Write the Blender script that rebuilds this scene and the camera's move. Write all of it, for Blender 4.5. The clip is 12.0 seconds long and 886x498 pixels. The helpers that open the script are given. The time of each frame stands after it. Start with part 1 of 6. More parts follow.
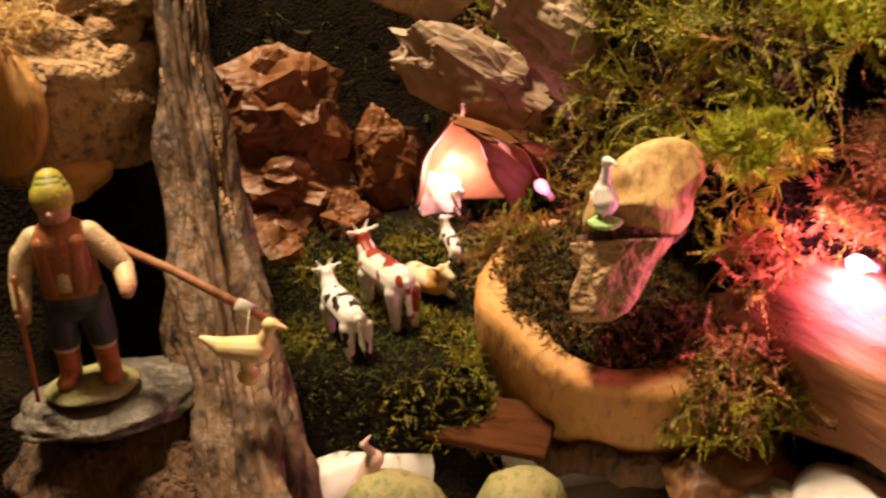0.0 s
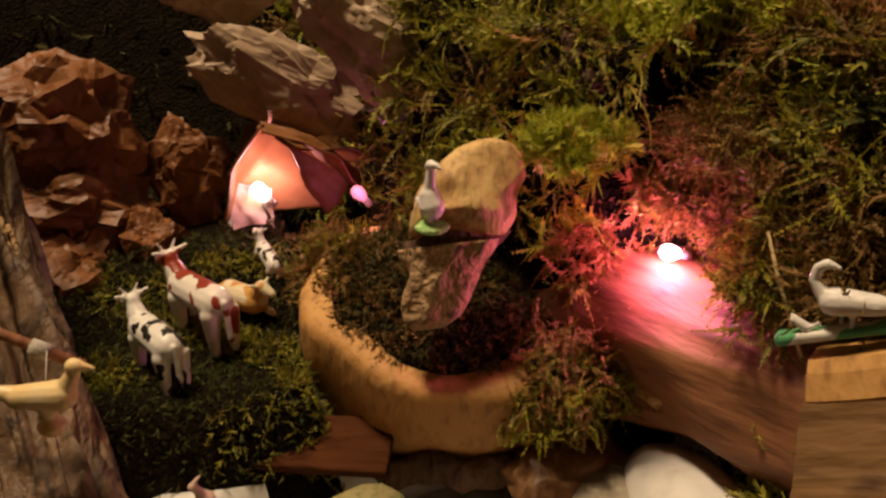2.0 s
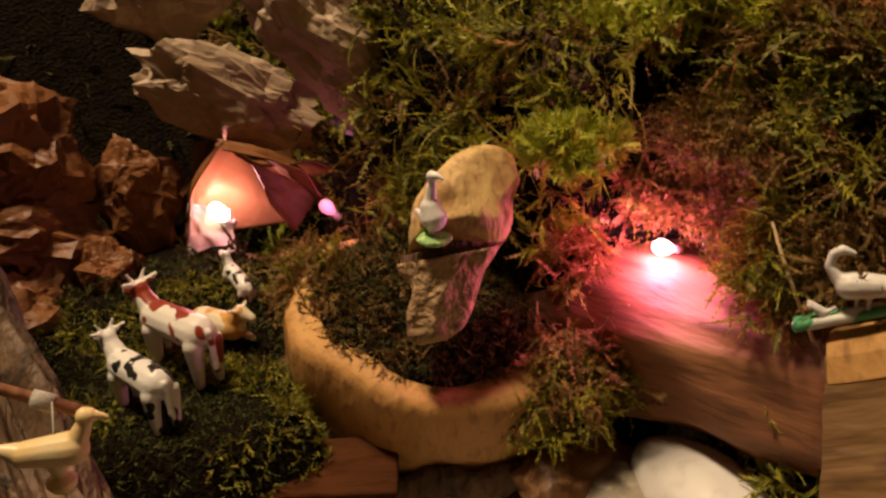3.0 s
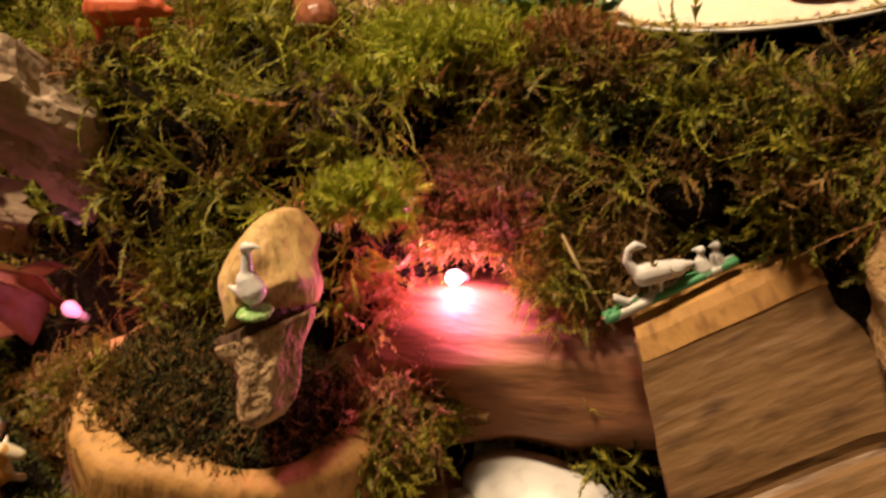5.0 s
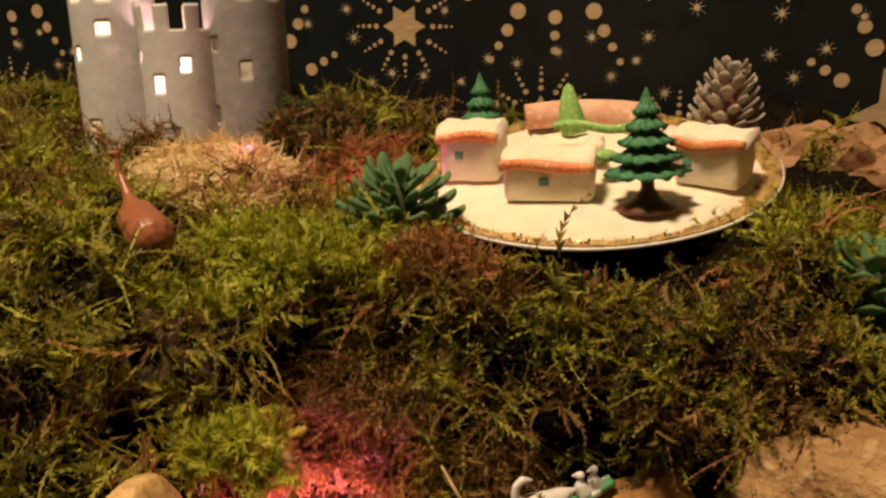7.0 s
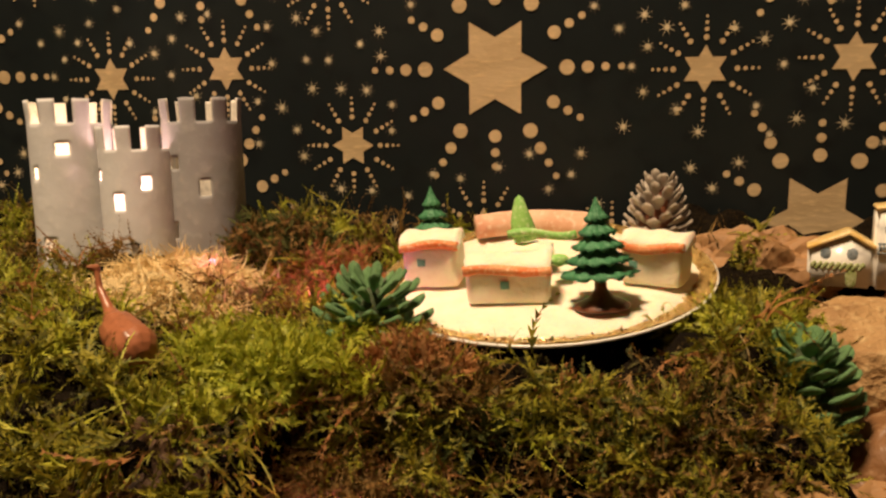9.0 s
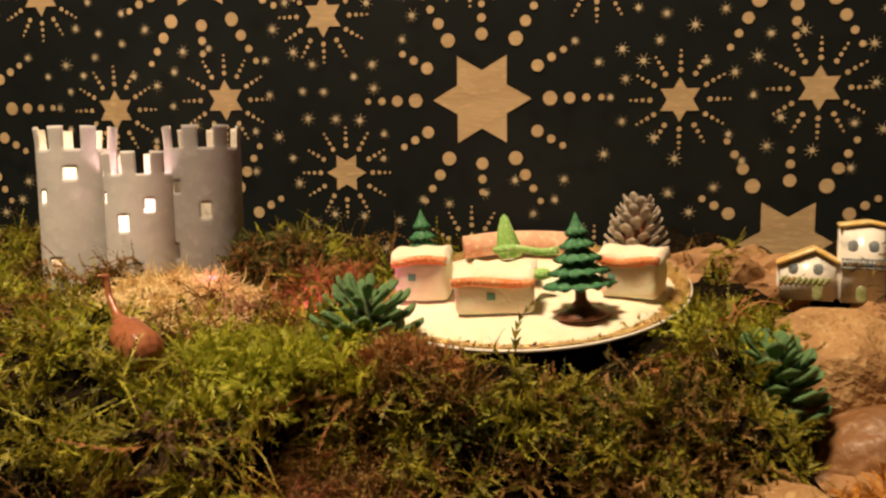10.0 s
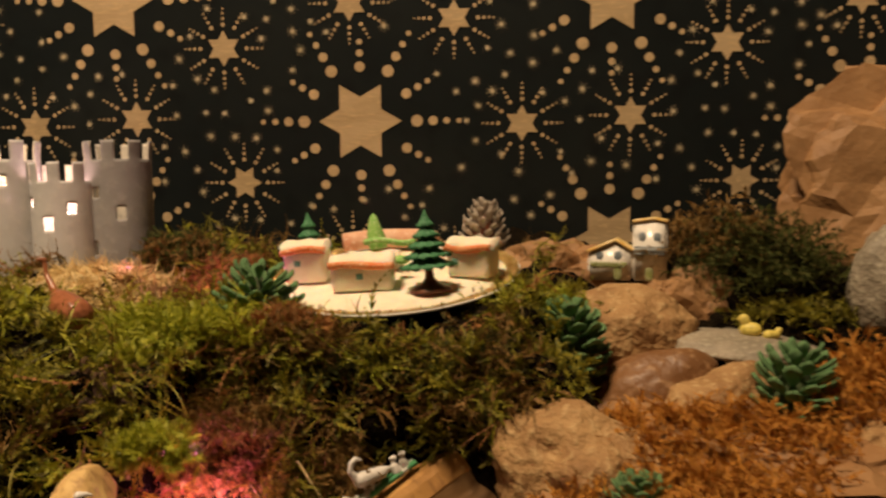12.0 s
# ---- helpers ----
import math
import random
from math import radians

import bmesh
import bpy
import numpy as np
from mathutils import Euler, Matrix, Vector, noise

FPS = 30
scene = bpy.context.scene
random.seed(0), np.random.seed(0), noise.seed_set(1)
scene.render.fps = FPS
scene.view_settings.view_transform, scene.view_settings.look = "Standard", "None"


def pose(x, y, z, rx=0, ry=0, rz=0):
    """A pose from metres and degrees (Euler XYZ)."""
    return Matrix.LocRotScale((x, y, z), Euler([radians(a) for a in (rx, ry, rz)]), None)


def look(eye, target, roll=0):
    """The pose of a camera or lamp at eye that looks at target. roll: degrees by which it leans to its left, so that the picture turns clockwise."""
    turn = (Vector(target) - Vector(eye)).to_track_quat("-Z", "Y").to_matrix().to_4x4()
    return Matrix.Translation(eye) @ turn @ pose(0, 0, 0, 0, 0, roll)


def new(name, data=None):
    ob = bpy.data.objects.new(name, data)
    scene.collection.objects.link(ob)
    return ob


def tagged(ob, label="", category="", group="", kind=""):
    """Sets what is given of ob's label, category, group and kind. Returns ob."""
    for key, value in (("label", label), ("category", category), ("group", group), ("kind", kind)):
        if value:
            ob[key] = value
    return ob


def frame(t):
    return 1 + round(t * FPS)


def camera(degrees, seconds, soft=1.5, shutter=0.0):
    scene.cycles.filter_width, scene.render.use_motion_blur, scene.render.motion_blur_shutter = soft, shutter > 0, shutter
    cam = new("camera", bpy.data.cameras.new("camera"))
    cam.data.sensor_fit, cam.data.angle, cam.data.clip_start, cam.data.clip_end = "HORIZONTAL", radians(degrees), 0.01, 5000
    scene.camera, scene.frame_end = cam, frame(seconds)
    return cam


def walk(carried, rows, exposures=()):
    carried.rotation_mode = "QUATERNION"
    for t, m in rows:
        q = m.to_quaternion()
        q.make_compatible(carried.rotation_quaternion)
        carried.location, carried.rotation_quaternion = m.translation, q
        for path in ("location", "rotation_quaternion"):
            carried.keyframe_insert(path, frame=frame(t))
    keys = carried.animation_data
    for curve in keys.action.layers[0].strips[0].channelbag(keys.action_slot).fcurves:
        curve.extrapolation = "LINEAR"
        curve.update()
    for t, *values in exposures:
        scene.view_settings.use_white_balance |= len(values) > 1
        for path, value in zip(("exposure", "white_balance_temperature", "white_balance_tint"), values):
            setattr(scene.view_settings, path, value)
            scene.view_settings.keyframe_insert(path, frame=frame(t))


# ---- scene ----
cam = camera(56.4, 12.0, soft=2.4, shutter=0.5)
PATH = [
    (0, (0.1729, 0.1831, 0.2848), (-0.7542, 0.1663, -0.0897), -2.73),
    (0.5, (0.1697, 0.1849, 0.2802), (-0.7632, 0.2345, -0.0765), -1.48),
    (1, (0.1641, 0.1808, 0.2829), (-0.7549, 0.3178, -0.0868), -0.55),
    (1.5, (0.164, 0.1784, 0.2818), (-0.7402, 0.3581, -0.1057), -0.59),
    (2, (0.1628, 0.1779, 0.2831), (-0.7376, 0.3947, -0.0942), -1.1),
    (2.5, (0.1567, 0.1686, 0.2867), (-0.7339, 0.4283, -0.0866), -1.68),
    (4.5, (0.1299, 0.1167, 0.2747), (-0.565, 0.7353, -0.0918), -3.61),
    (5, (0.1227, 0.1144, 0.2866), (-0.511, 0.81, -0.0518), -3.94),
    (5.5, (0.1132, 0.1059, 0.2964), (-0.4668, 0.8457, -0.0446), -3.28),
    (6, (0.0922, 0.1094, 0.31), (-0.4296, 0.8997, -0.0111), -2.5),
    (6.5, (0.0884, 0.1155, 0.3214), (-0.3654, 0.964, 0.0492), -1.65),
    (7, (0.0828, 0.1131, 0.3256), (-0.3012, 0.9994, 0.0666), -1.32),
    (7.5, (0.0769, 0.1081, 0.3291), (-0.2778, 1.0125, 0.092), -1.97),
    (9.5, (0.0712, 0.084, 0.3223), (-0.2111, 1.0385, 0.2269), -1.54),
    (10, (0.0769, 0.0728, 0.317), (-0.2041, 1.0297, 0.2425), -1.66),
    (10.5, (0.0841, 0.0508, 0.3127), (-0.189, 1.0112, 0.2573), -1.51),
    (11, (0.0929, 0.0306, 0.3137), (-0.1661, 0.9952, 0.2639), -1.67),
    (11.5, (0.1027, 0.0138, 0.3108), (-0.1239, 0.9864, 0.2581), -1.71),
    (12, (0.1139, -0.0045, 0.3076), (-0.0589, 0.9791, 0.2561), -1.7),
]
EXPOSURES = [(0.0, 0.45), (0.5, 0.2), (1.0, -0.3), (2.5, -0.6), (4.5, -0.1), (6.0, -0.3), (7.2, -0.47), (9.5, -0.1), (11.0, -0.2), (12.0, -0.52)]
walk(cam, [(t, look(eye, target, roll)) for t, eye, target, roll in PATH], EXPOSURES)

# ---- light ----
world = bpy.data.worlds.new("room_dusk")
world.use_nodes = True
world.node_tree.nodes["Background"].inputs[0].default_value = (1.0, 0.62, 0.34, 1)
world.node_tree.nodes["Background"].inputs[1].default_value = 0.012
scene.world = world


def lamp(name, kind, place, energy, colour, size=0.1, target=None):
    data = bpy.data.lights.new(name, kind)
    data.energy, data.color = energy, colour
    if kind == "AREA":
        data.shape, data.size = "DISK", size
    else:
        data.shadow_soft_size = size
    ob = new(name, data)
    ob.matrix_world = look(place, target) if target else Matrix.Translation(place)
    return ob


ROOM_POWER = 35.0
lamp("ceiling_lamp_light", "AREA", (-0.2, -0.09, 1.5), ROOM_POWER, (1.0, 0.735, 0.47), 0.25, (0.0, 0.33, 0.2))

# ---- materials ----
MATS = {}


def mat(name, c1, c2=None, scale=60.0, rough=0.7, bump=0.3, metal=0.0, fine=6.0, c3=None, stretch=(1, 1, 1), emit=None, gloss_noise=0.0,
        island=0.0, dist=0.002, spec=0.4, sss=0.0, thin=0.0):
    """A two-scale noise material: c1 to c2 in broad patches, c3 in small flecks, bump from both scales."""
    if name in MATS:
        return MATS[name]
    m = bpy.data.materials.new(name)
    m.use_nodes = True
    nt = m.node_tree
    b = nt.nodes["Principled BSDF"]
    b.inputs["Roughness"].default_value, b.inputs["Metallic"].default_value = rough, metal
    b.inputs["Specular IOR Level"].default_value = spec
    c2 = c2 or tuple(v * 0.75 for v in c1)
    tc = nt.nodes.new("ShaderNodeTexCoord")
    mp = nt.nodes.new("ShaderNodeMapping")
    mp.inputs["Scale"].default_value = stretch
    nt.links.new(tc.outputs["Object"], mp.inputs[0])
    broad = nt.nodes.new("ShaderNodeTexNoise")
    broad.inputs["Scale"].default_value, broad.inputs["Detail"].default_value = scale, 4
    small = nt.nodes.new("ShaderNodeTexNoise")
    small.inputs["Scale"].default_value, small.inputs["Detail"].default_value = scale * fine, 3
    for n in (broad, small):
        nt.links.new(mp.outputs[0], n.inputs["Vector"])
    ramp = nt.nodes.new("ShaderNodeValToRGB")
    ramp.color_ramp.elements[0].position, ramp.color_ramp.elements[1].position = 0.36, 0.66
    ramp.color_ramp.elements[0].color, ramp.color_ramp.elements[1].color = (*c1, 1), (*c2, 1)
    fac = broad.outputs[0]
    if island:
        geo = nt.nodes.new("ShaderNodeNewGeometry")
        mixf = nt.nodes.new("ShaderNodeMix")
        mixf.inputs[0].default_value = island
        nt.links.new(broad.outputs[0], mixf.inputs[2])
        nt.links.new(geo.outputs["Random Per Island"], mixf.inputs[3])
        fac = mixf.outputs[0]
    nt.links.new(fac, ramp.inputs[0])
    col = ramp.outputs[0]
    mix = nt.nodes.new("ShaderNodeMix")
    mix.data_type = "RGBA"
    r2 = nt.nodes.new("ShaderNodeValToRGB")
    r2.color_ramp.elements[0].position, r2.color_ramp.elements[1].position = 0.52, 0.72
    nt.links.new(small.outputs[0], r2.inputs[0])
    nt.links.new(r2.outputs[0], mix.inputs[0])
    nt.links.new(col, mix.inputs[6])
    mix.inputs[7].default_value = (*(c3 or tuple(v * 0.6 for v in c1)), 1)
    nt.links.new(mix.outputs[2], b.inputs["Base Color"])
    if bump:
        add = nt.nodes.new("ShaderNodeMath")
        nt.links.new(broad.outputs[0], add.inputs[0])
        nt.links.new(small.outputs[0], add.inputs[1])
        bp = nt.nodes.new("ShaderNodeBump")
        bp.inputs["Strength"].default_value, bp.inputs["Distance"].default_value = bump, dist
        nt.links.new(add.outputs[0], bp.inputs["Height"])
        nt.links.new(bp.outputs[0], b.inputs["Normal"])
    if gloss_noise:
        mr = nt.nodes.new("ShaderNodeMapRange")
        mr.inputs["To Min"].default_value, mr.inputs["To Max"].default_value = rough - gloss_noise, rough + gloss_noise
        nt.links.new(small.outputs[0], mr.inputs[0])
        nt.links.new(mr.outputs[0], b.inputs["Roughness"])
    if sss:
        b.inputs["Subsurface Weight"].default_value, b.inputs["Subsurface Scale"].default_value = sss, 0.003
    if emit:
        b.inputs["Emission Color"].default_value, b.inputs["Emission Strength"].default_value = (*emit[:3], 1), emit[3]
    if thin:
        back, blend = nt.nodes.new("ShaderNodeBsdfTranslucent"), nt.nodes.new("ShaderNodeMixShader")
        blend.inputs[0].default_value = thin
        nt.links.new(mix.outputs[2], back.inputs[0])
        nt.links.new(b.outputs[0], blend.inputs[1])
        nt.links.new(back.outputs[0], blend.inputs[2])
        nt.links.new(blend.outputs[0], nt.nodes["Material Output"].inputs[0])
    MATS[name] = m
    return m


M_GREEN = mat("moss_green", (0.41, 0.36, 0.032), (0.125, 0.135, 0.015), 34, 0.6, 0, island=0.6, c3=(0.18, 0.135, 0.03), fine=4, thin=0.35)
M_LIME = mat("moss_lime", (0.56, 0.54, 0.05), (0.3, 0.35, 0.032), 40, 0.5, 0, island=0.5, c3=(0.34, 0.34, 0.055), thin=0.35)
M_BROWN = mat("moss_brown", (0.34, 0.19, 0.048), (0.12, 0.078, 0.02), 34, 0.7, 0, island=0.6, c3=(0.22, 0.12, 0.04), thin=0.3)
M_FOX = mat("moss_fox_red", (0.46, 0.2, 0.06), (0.28, 0.12, 0.036), 40, 0.7, 0, island=0.5, c3=(0.36, 0.2, 0.08), thin=0.3)
# dark moss of the stump cap; also colours in shade between tufts and behind rocks
M_DARK = mat("moss_dark_and_shade", (0.07, 0.062, 0.014), (0.035, 0.033, 0.008), 50, 0.8, 0, island=0.5, c3=(0.08, 0.06, 0.02), spec=0.2)
M_BUSH = mat("moss_bottle_green", (0.085, 0.095, 0.02), (0.04, 0.055, 0.014), 60, 0.8, 0, island=0.5, c3=(0.12, 0.1, 0.025), spec=0.2, thin=0.2)
M_RUST = mat("moss_rust", (0.6, 0.27, 0.035), (0.38, 0.15, 0.022), 40, 0.8, 0, island=0.5, c3=(0.5, 0.26, 0.06), thin=0.3)
M_STRAW = mat("straw_fibre", (0.9, 0.72, 0.38), (0.7, 0.52, 0.24), 60, 0.6, 0, island=0.6, c3=(0.78, 0.6, 0.3), thin=0.3)
M_STRAWBED = mat("straw_bed", (0.72, 0.54, 0.27), (0.45, 0.31, 0.13), 160, 0.9, 1.0, c3=(0.8, 0.63, 0.34), fine=4, dist=0.003)
# peat colour lowered to near black, painting in the shade on the left slopes
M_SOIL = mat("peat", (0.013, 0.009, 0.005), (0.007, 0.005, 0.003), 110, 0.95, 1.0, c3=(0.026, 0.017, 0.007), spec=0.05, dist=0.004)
M_KRAFT = mat("brown_kraft_paper", (0.36, 0.2, 0.085), (0.26, 0.135, 0.055), 35, 0.6, 0.25, c3=(0.32, 0.18, 0.08), fine=8, spec=0.35, dist=0.002)
M_REDPAPER = mat("red_brown_paper", (0.24, 0.095, 0.03), (0.11, 0.042, 0.014), 45, 0.5, 0.25, c3=(0.18, 0.075, 0.025), fine=8, spec=0.35, dist=0.0015)
M_KRAFT2 = mat("grey_brown_paper", (0.46, 0.34, 0.23), (0.3, 0.205, 0.125), 40, 0.6, 0.3, c3=(0.34, 0.24, 0.15), fine=8, dist=0.0015)
M_BARK = mat("bark", (0.15, 0.082, 0.04), (0.066, 0.036, 0.018), 90, 0.85, 1.0, stretch=(1, 1, 0.28), c3=(0.03, 0.018, 0.01), fine=3, dist=0.005, gloss_noise=0.25)
M_TRUNK = mat("weathered_trunk", (0.19, 0.115, 0.06), (0.085, 0.05, 0.027), 80, 0.65, 0.8, stretch=(1, 1, 0.12), c3=(0.02, 0.012, 0.008), fine=2.2, dist=0.004, gloss_noise=0.25)
M_BARKPALE = mat("flaky_bark", (0.5, 0.33, 0.17), (0.32, 0.19, 0.09), 60, 0.9, 1.0, c3=(0.1, 0.06, 0.03), fine=4, dist=0.004)
M_WOOD = mat("cut_wood", (0.62, 0.34, 0.105), (0.46, 0.235, 0.072), 44, 0.65, 0.5, c3=(0.34, 0.17, 0.055), stretch=(1, 1, 0.45), fine=7, dist=0.0014)
M_PLANK = mat("split_wood", (0.26, 0.145, 0.058), (0.17, 0.09, 0.037), 50, 0.5, 0.45, c3=(0.1, 0.05, 0.022), stretch=(0.25, 0.8, 0.8), fine=5, gloss_noise=0.2, dist=0.002)
M_LOG = mat("red_brown_log", (0.31, 0.135, 0.06), (0.23, 0.098, 0.045), 55, 0.6, 0.5, c3=(0.14, 0.058, 0.027), stretch=(0.2, 0.9, 1.0), fine=4, dist=0.0015, gloss_noise=0.1)
M_PALEWOOD = mat("bare_wood", (0.72, 0.5, 0.2), (0.52, 0.32, 0.12), 80, 0.65, 0.6, c3=(0.3, 0.17, 0.07), stretch=(1, 1, 0.35), fine=4, dist=0.0018)
M_STONE = mat("grey_slate", (0.32, 0.27, 0.2), (0.22, 0.19, 0.14), 60, 0.6, 0.6, c3=(0.42, 0.38, 0.28))
M_ROCK = mat("ochre_stone", (0.4, 0.24, 0.1), (0.27, 0.145, 0.055), 55, 0.75, 0.8, c3=(0.5, 0.34, 0.16), fine=5, dist=0.003)
M_ROCKS = mat("brown_smooth_stone", (0.22, 0.105, 0.04), (0.16, 0.075, 0.03), 40, 0.45, 0.4, c3=(0.34, 0.2, 0.1), fine=6)
M_MSTONE = mat("mossy_pebble", (0.3, 0.27, 0.11), (0.2, 0.2, 0.08), 70, 0.7, 0.5, c3=(0.12, 0.14, 0.04))
M_WHITE = mat("white_plastic", (0.72, 0.7, 0.66), (0.66, 0.63, 0.58), 30, 0.35, 0.05, c3=(0.6, 0.57, 0.52))
M_PAPER = mat("dark_print_paper", (0.008, 0.0115, 0.0125), (0.012, 0.0155, 0.0155), 12, 0.4, 0.1, c3=(0.007, 0.009, 0.01), spec=0.3)
M_GOLD = mat("gold_print", (0.58, 0.43, 0.25), (0.48, 0.345, 0.19), 90, 0.45, 0.1, c3=(0.66, 0.48, 0.26), stretch=(0.3, 1, 2))
M_CREAM = mat("cream_print", (0.66, 0.56, 0.38), (0.55, 0.45, 0.28), 60, 0.5, 0)
M_CARD = mat("grey_painted_card", (0.64, 0.63, 0.635), (0.55, 0.54, 0.54), 35, 0.8, 0.15, c3=(0.68, 0.66, 0.65))
M_INNER = mat("white_card", (0.75, 0.7, 0.62), (0.68, 0.62, 0.53), 40, 0.8, 0.1)
M_DOUGH = mat("salt_dough", (0.84, 0.77, 0.61), (0.78, 0.69, 0.52), 110, 0.85, 0.5, c3=(0.82, 0.74, 0.56), fine=5, dist=0.001, sss=0.35)
M_ORANGE = mat("orange_paint", (0.75, 0.16, 0.03), (0.7, 0.3, 0.12), 130, 0.6, 0.2, c3=(0.85, 0.5, 0.3))
M_PINKWASH = mat("faded_red_paint", (0.62, 0.3, 0.18), (0.7, 0.45, 0.3), 60, 0.7, 0.2, c3=(0.75, 0.55, 0.4))
M_GREENP = mat("green_paint", (0.3, 0.55, 0.13), (0.2, 0.45, 0.1), 120, 0.6, 0.2, c3=(0.6, 0.7, 0.4))
M_TEAL = mat("teal_dots", (0.16, 0.36, 0.28), None, 100, 0.6, 0)
M_GLITTER = mat("gold_glitter", (0.7, 0.46, 0.14), (0.5, 0.3, 0.08), 600, 0.25, 0.9, metal=0.7, c3=(0.95, 0.8, 0.45), fine=3, dist=0.001)
M_CHINA = mat("white_china", (0.86, 0.83, 0.76), (0.8, 0.76, 0.68), 20, 0.2, 0)
M_PLTREE = mat("green_plastic", (0.055, 0.215, 0.09), (0.035, 0.15, 0.06), 110, 0.6, 0.4, c3=(0.12, 0.32, 0.16))
M_PLTRUNK = mat("brown_plastic", (0.16, 0.055, 0.025), None, 60, 0.4, 0.2)
M_CONEG = mat("green_painted_cone", (0.17, 0.33, 0.13), (0.07, 0.17, 0.06), 150, 0.55, 0.5, c3=(0.25, 0.4, 0.19))
M_CONEIN = mat("cone_core", (0.07, 0.1, 0.04), (0.05, 0.06, 0.03), 80, 0.8, 0.3)
M_CONES = mat("silvered_cone", (0.64, 0.58, 0.5), (0.24, 0.165, 0.1), 170, 0.4, 0.4, c3=(0.62, 0.56, 0.47), metal=0.2)
M_TERRA = mat("terracotta_glaze", (0.36, 0.13, 0.06), (0.28, 0.1, 0.045), 60, 0.3, 0.1)
M_REDAN = mat("orange_red_plastic", (0.7, 0.14, 0.05), None, 60, 0.5, 0.1)
M_GOOSE = mat("white_glaze", (0.8, 0.77, 0.72), (0.76, 0.72, 0.66), 90, 0.35, 0.1, c3=(0.72, 0.67, 0.58))
M_CREAMG = mat("cream_glaze", (0.8, 0.66, 0.38), (0.75, 0.52, 0.2), 60, 0.35, 0.05, c3=(0.78, 0.64, 0.36))
M_STRING = mat("grey_thread", (0.5, 0.46, 0.4), None, 300, 0.8, 0.2)
M_FOIL = mat("pale_foil", (0.5, 0.58, 0.5), (0.35, 0.4, 0.35), 100, 0.2, 0.5, metal=0.6)
M_BULB = mat("lit_pink_bulb", (1, 0.6, 0.7), None, 20, 0.3, 0, emit=(1.0, 0.55, 0.62, 14))
M_BULBD = mat("dim_pink_bulb", (0.9, 0.4, 0.5), None, 20, 0.3, 0, emit=(1.0, 0.25, 0.4, 1.6))
M_BULBW = mat("lit_warm_bulb", (1, 0.85, 0.7), None, 20, 0.3, 0, emit=(1.0, 0.78, 0.6, 14))
M_ROOM = mat("room_plaster", (0.45, 0.36, 0.26), (0.4, 0.32, 0.23), 3, 0.9, 0.1)
M_TABLE = mat("dark_table", (0.05, 0.03, 0.018), (0.035, 0.02, 0.012), 12, 0.6, 0.3, stretch=(0.2, 2, 2))

# ---- mesh helpers ----


def mesh_of(name, bm, *materials, smooth=True):
    me = bpy.data.meshes.new(name)
    bm.normal_update()
    bm.to_mesh(me)
    bm.free()
    for m in materials:
        me.materials.append(m)
    if smooth:
        me.polygons.foreach_set("use_smooth", [True] * len(me.polygons))
    return me


def part(name, bm, material, parent=None, label="", smooth=True):
    mats = material if isinstance(material, (list, tuple)) else [material]
    ob = new(name, mesh_of(name, bm, *mats, smooth=smooth))
    ob.parent = parent
    return tagged(ob, label)


def thing(name, m, label, category, group="", kind=""):
    ob = new(name)
    ob.empty_display_size = 0.01
    ob.matrix_world = m
    return tagged(ob, label, category, group, kind)


def np_mesh(name, verts, faces, material, smooth=False):
    """A mesh of equal-sided faces from arrays."""
    me = bpy.data.meshes.new(name)
    n, k = faces.shape
    me.vertices.add(len(verts))
    me.vertices.foreach_set("co", verts.astype(np.float32).ravel())
    me.loops.add(n * k)
    me.loops.foreach_set("vertex_index", faces.astype(np.int32).ravel())
    me.polygons.add(n)
    me.polygons.foreach_set("loop_start", np.arange(0, n * k, k, dtype=np.int32))
    me.polygons.foreach_set("use_smooth", np.full(n, smooth))
    me.update(calc_edges=True)
    me.materials.append(material)
    return me


def capsule(bm, p0, p1, r0, r1, seg=12, mi=0, flat=1.0):
    """A rounded, tapered limb from p0 to p1."""
    p0, p1 = Vector(p0), Vector(p1)
    ax = (p1 - p0) if (p1 - p0).length > 1e-7 else Vector((0, 0, 1e-6))
    q = ax.to_track_quat("Z", "Y")
    length = ax.length
    prof = [(-r0 * math.cos(a), r0 * math.sin(a)) for a in np.linspace(0.0, math.pi / 2, 5)]
    prof += [(length + r1 * math.sin(a), r1 * math.cos(a)) for a in np.linspace(0.0, math.pi / 2, 5)]
    rings = []
    for z, r in prof:
        r = max(r, 1e-6)
        rings.append([bm.verts.new(p0 + q @ Vector((r * math.cos(2 * math.pi * i / seg), r * flat * math.sin(2 * math.pi * i / seg), z))) for i in range(seg)])
    for a, b in zip(rings, rings[1:]):
        for i in range(seg):
            f = bm.faces.new((a[i], a[(i + 1) % seg], b[(i + 1) % seg], b[i]))
            f.material_index = mi


def lathe(bm, prof, seg=32, wob=None, mi=0):
    """Turns the profile (radius, height) round z."""
    rings = []
    for k, (r, z) in enumerate(prof):
        ring = []
        for i in range(seg):
            a = 2 * math.pi * i / seg
            rr, zz = wob(a, k, r, z) if wob else (r, z)
            ring.append(bm.verts.new((rr * math.cos(a), rr * math.sin(a), zz)))
        rings.append(ring)
    for a, b in zip(rings, rings[1:]):
        for i in range(seg):
            f = bm.faces.new((a[i], a[(i + 1) % seg], b[(i + 1) % seg], b[i]))
            f.material_index = mi
    return rings


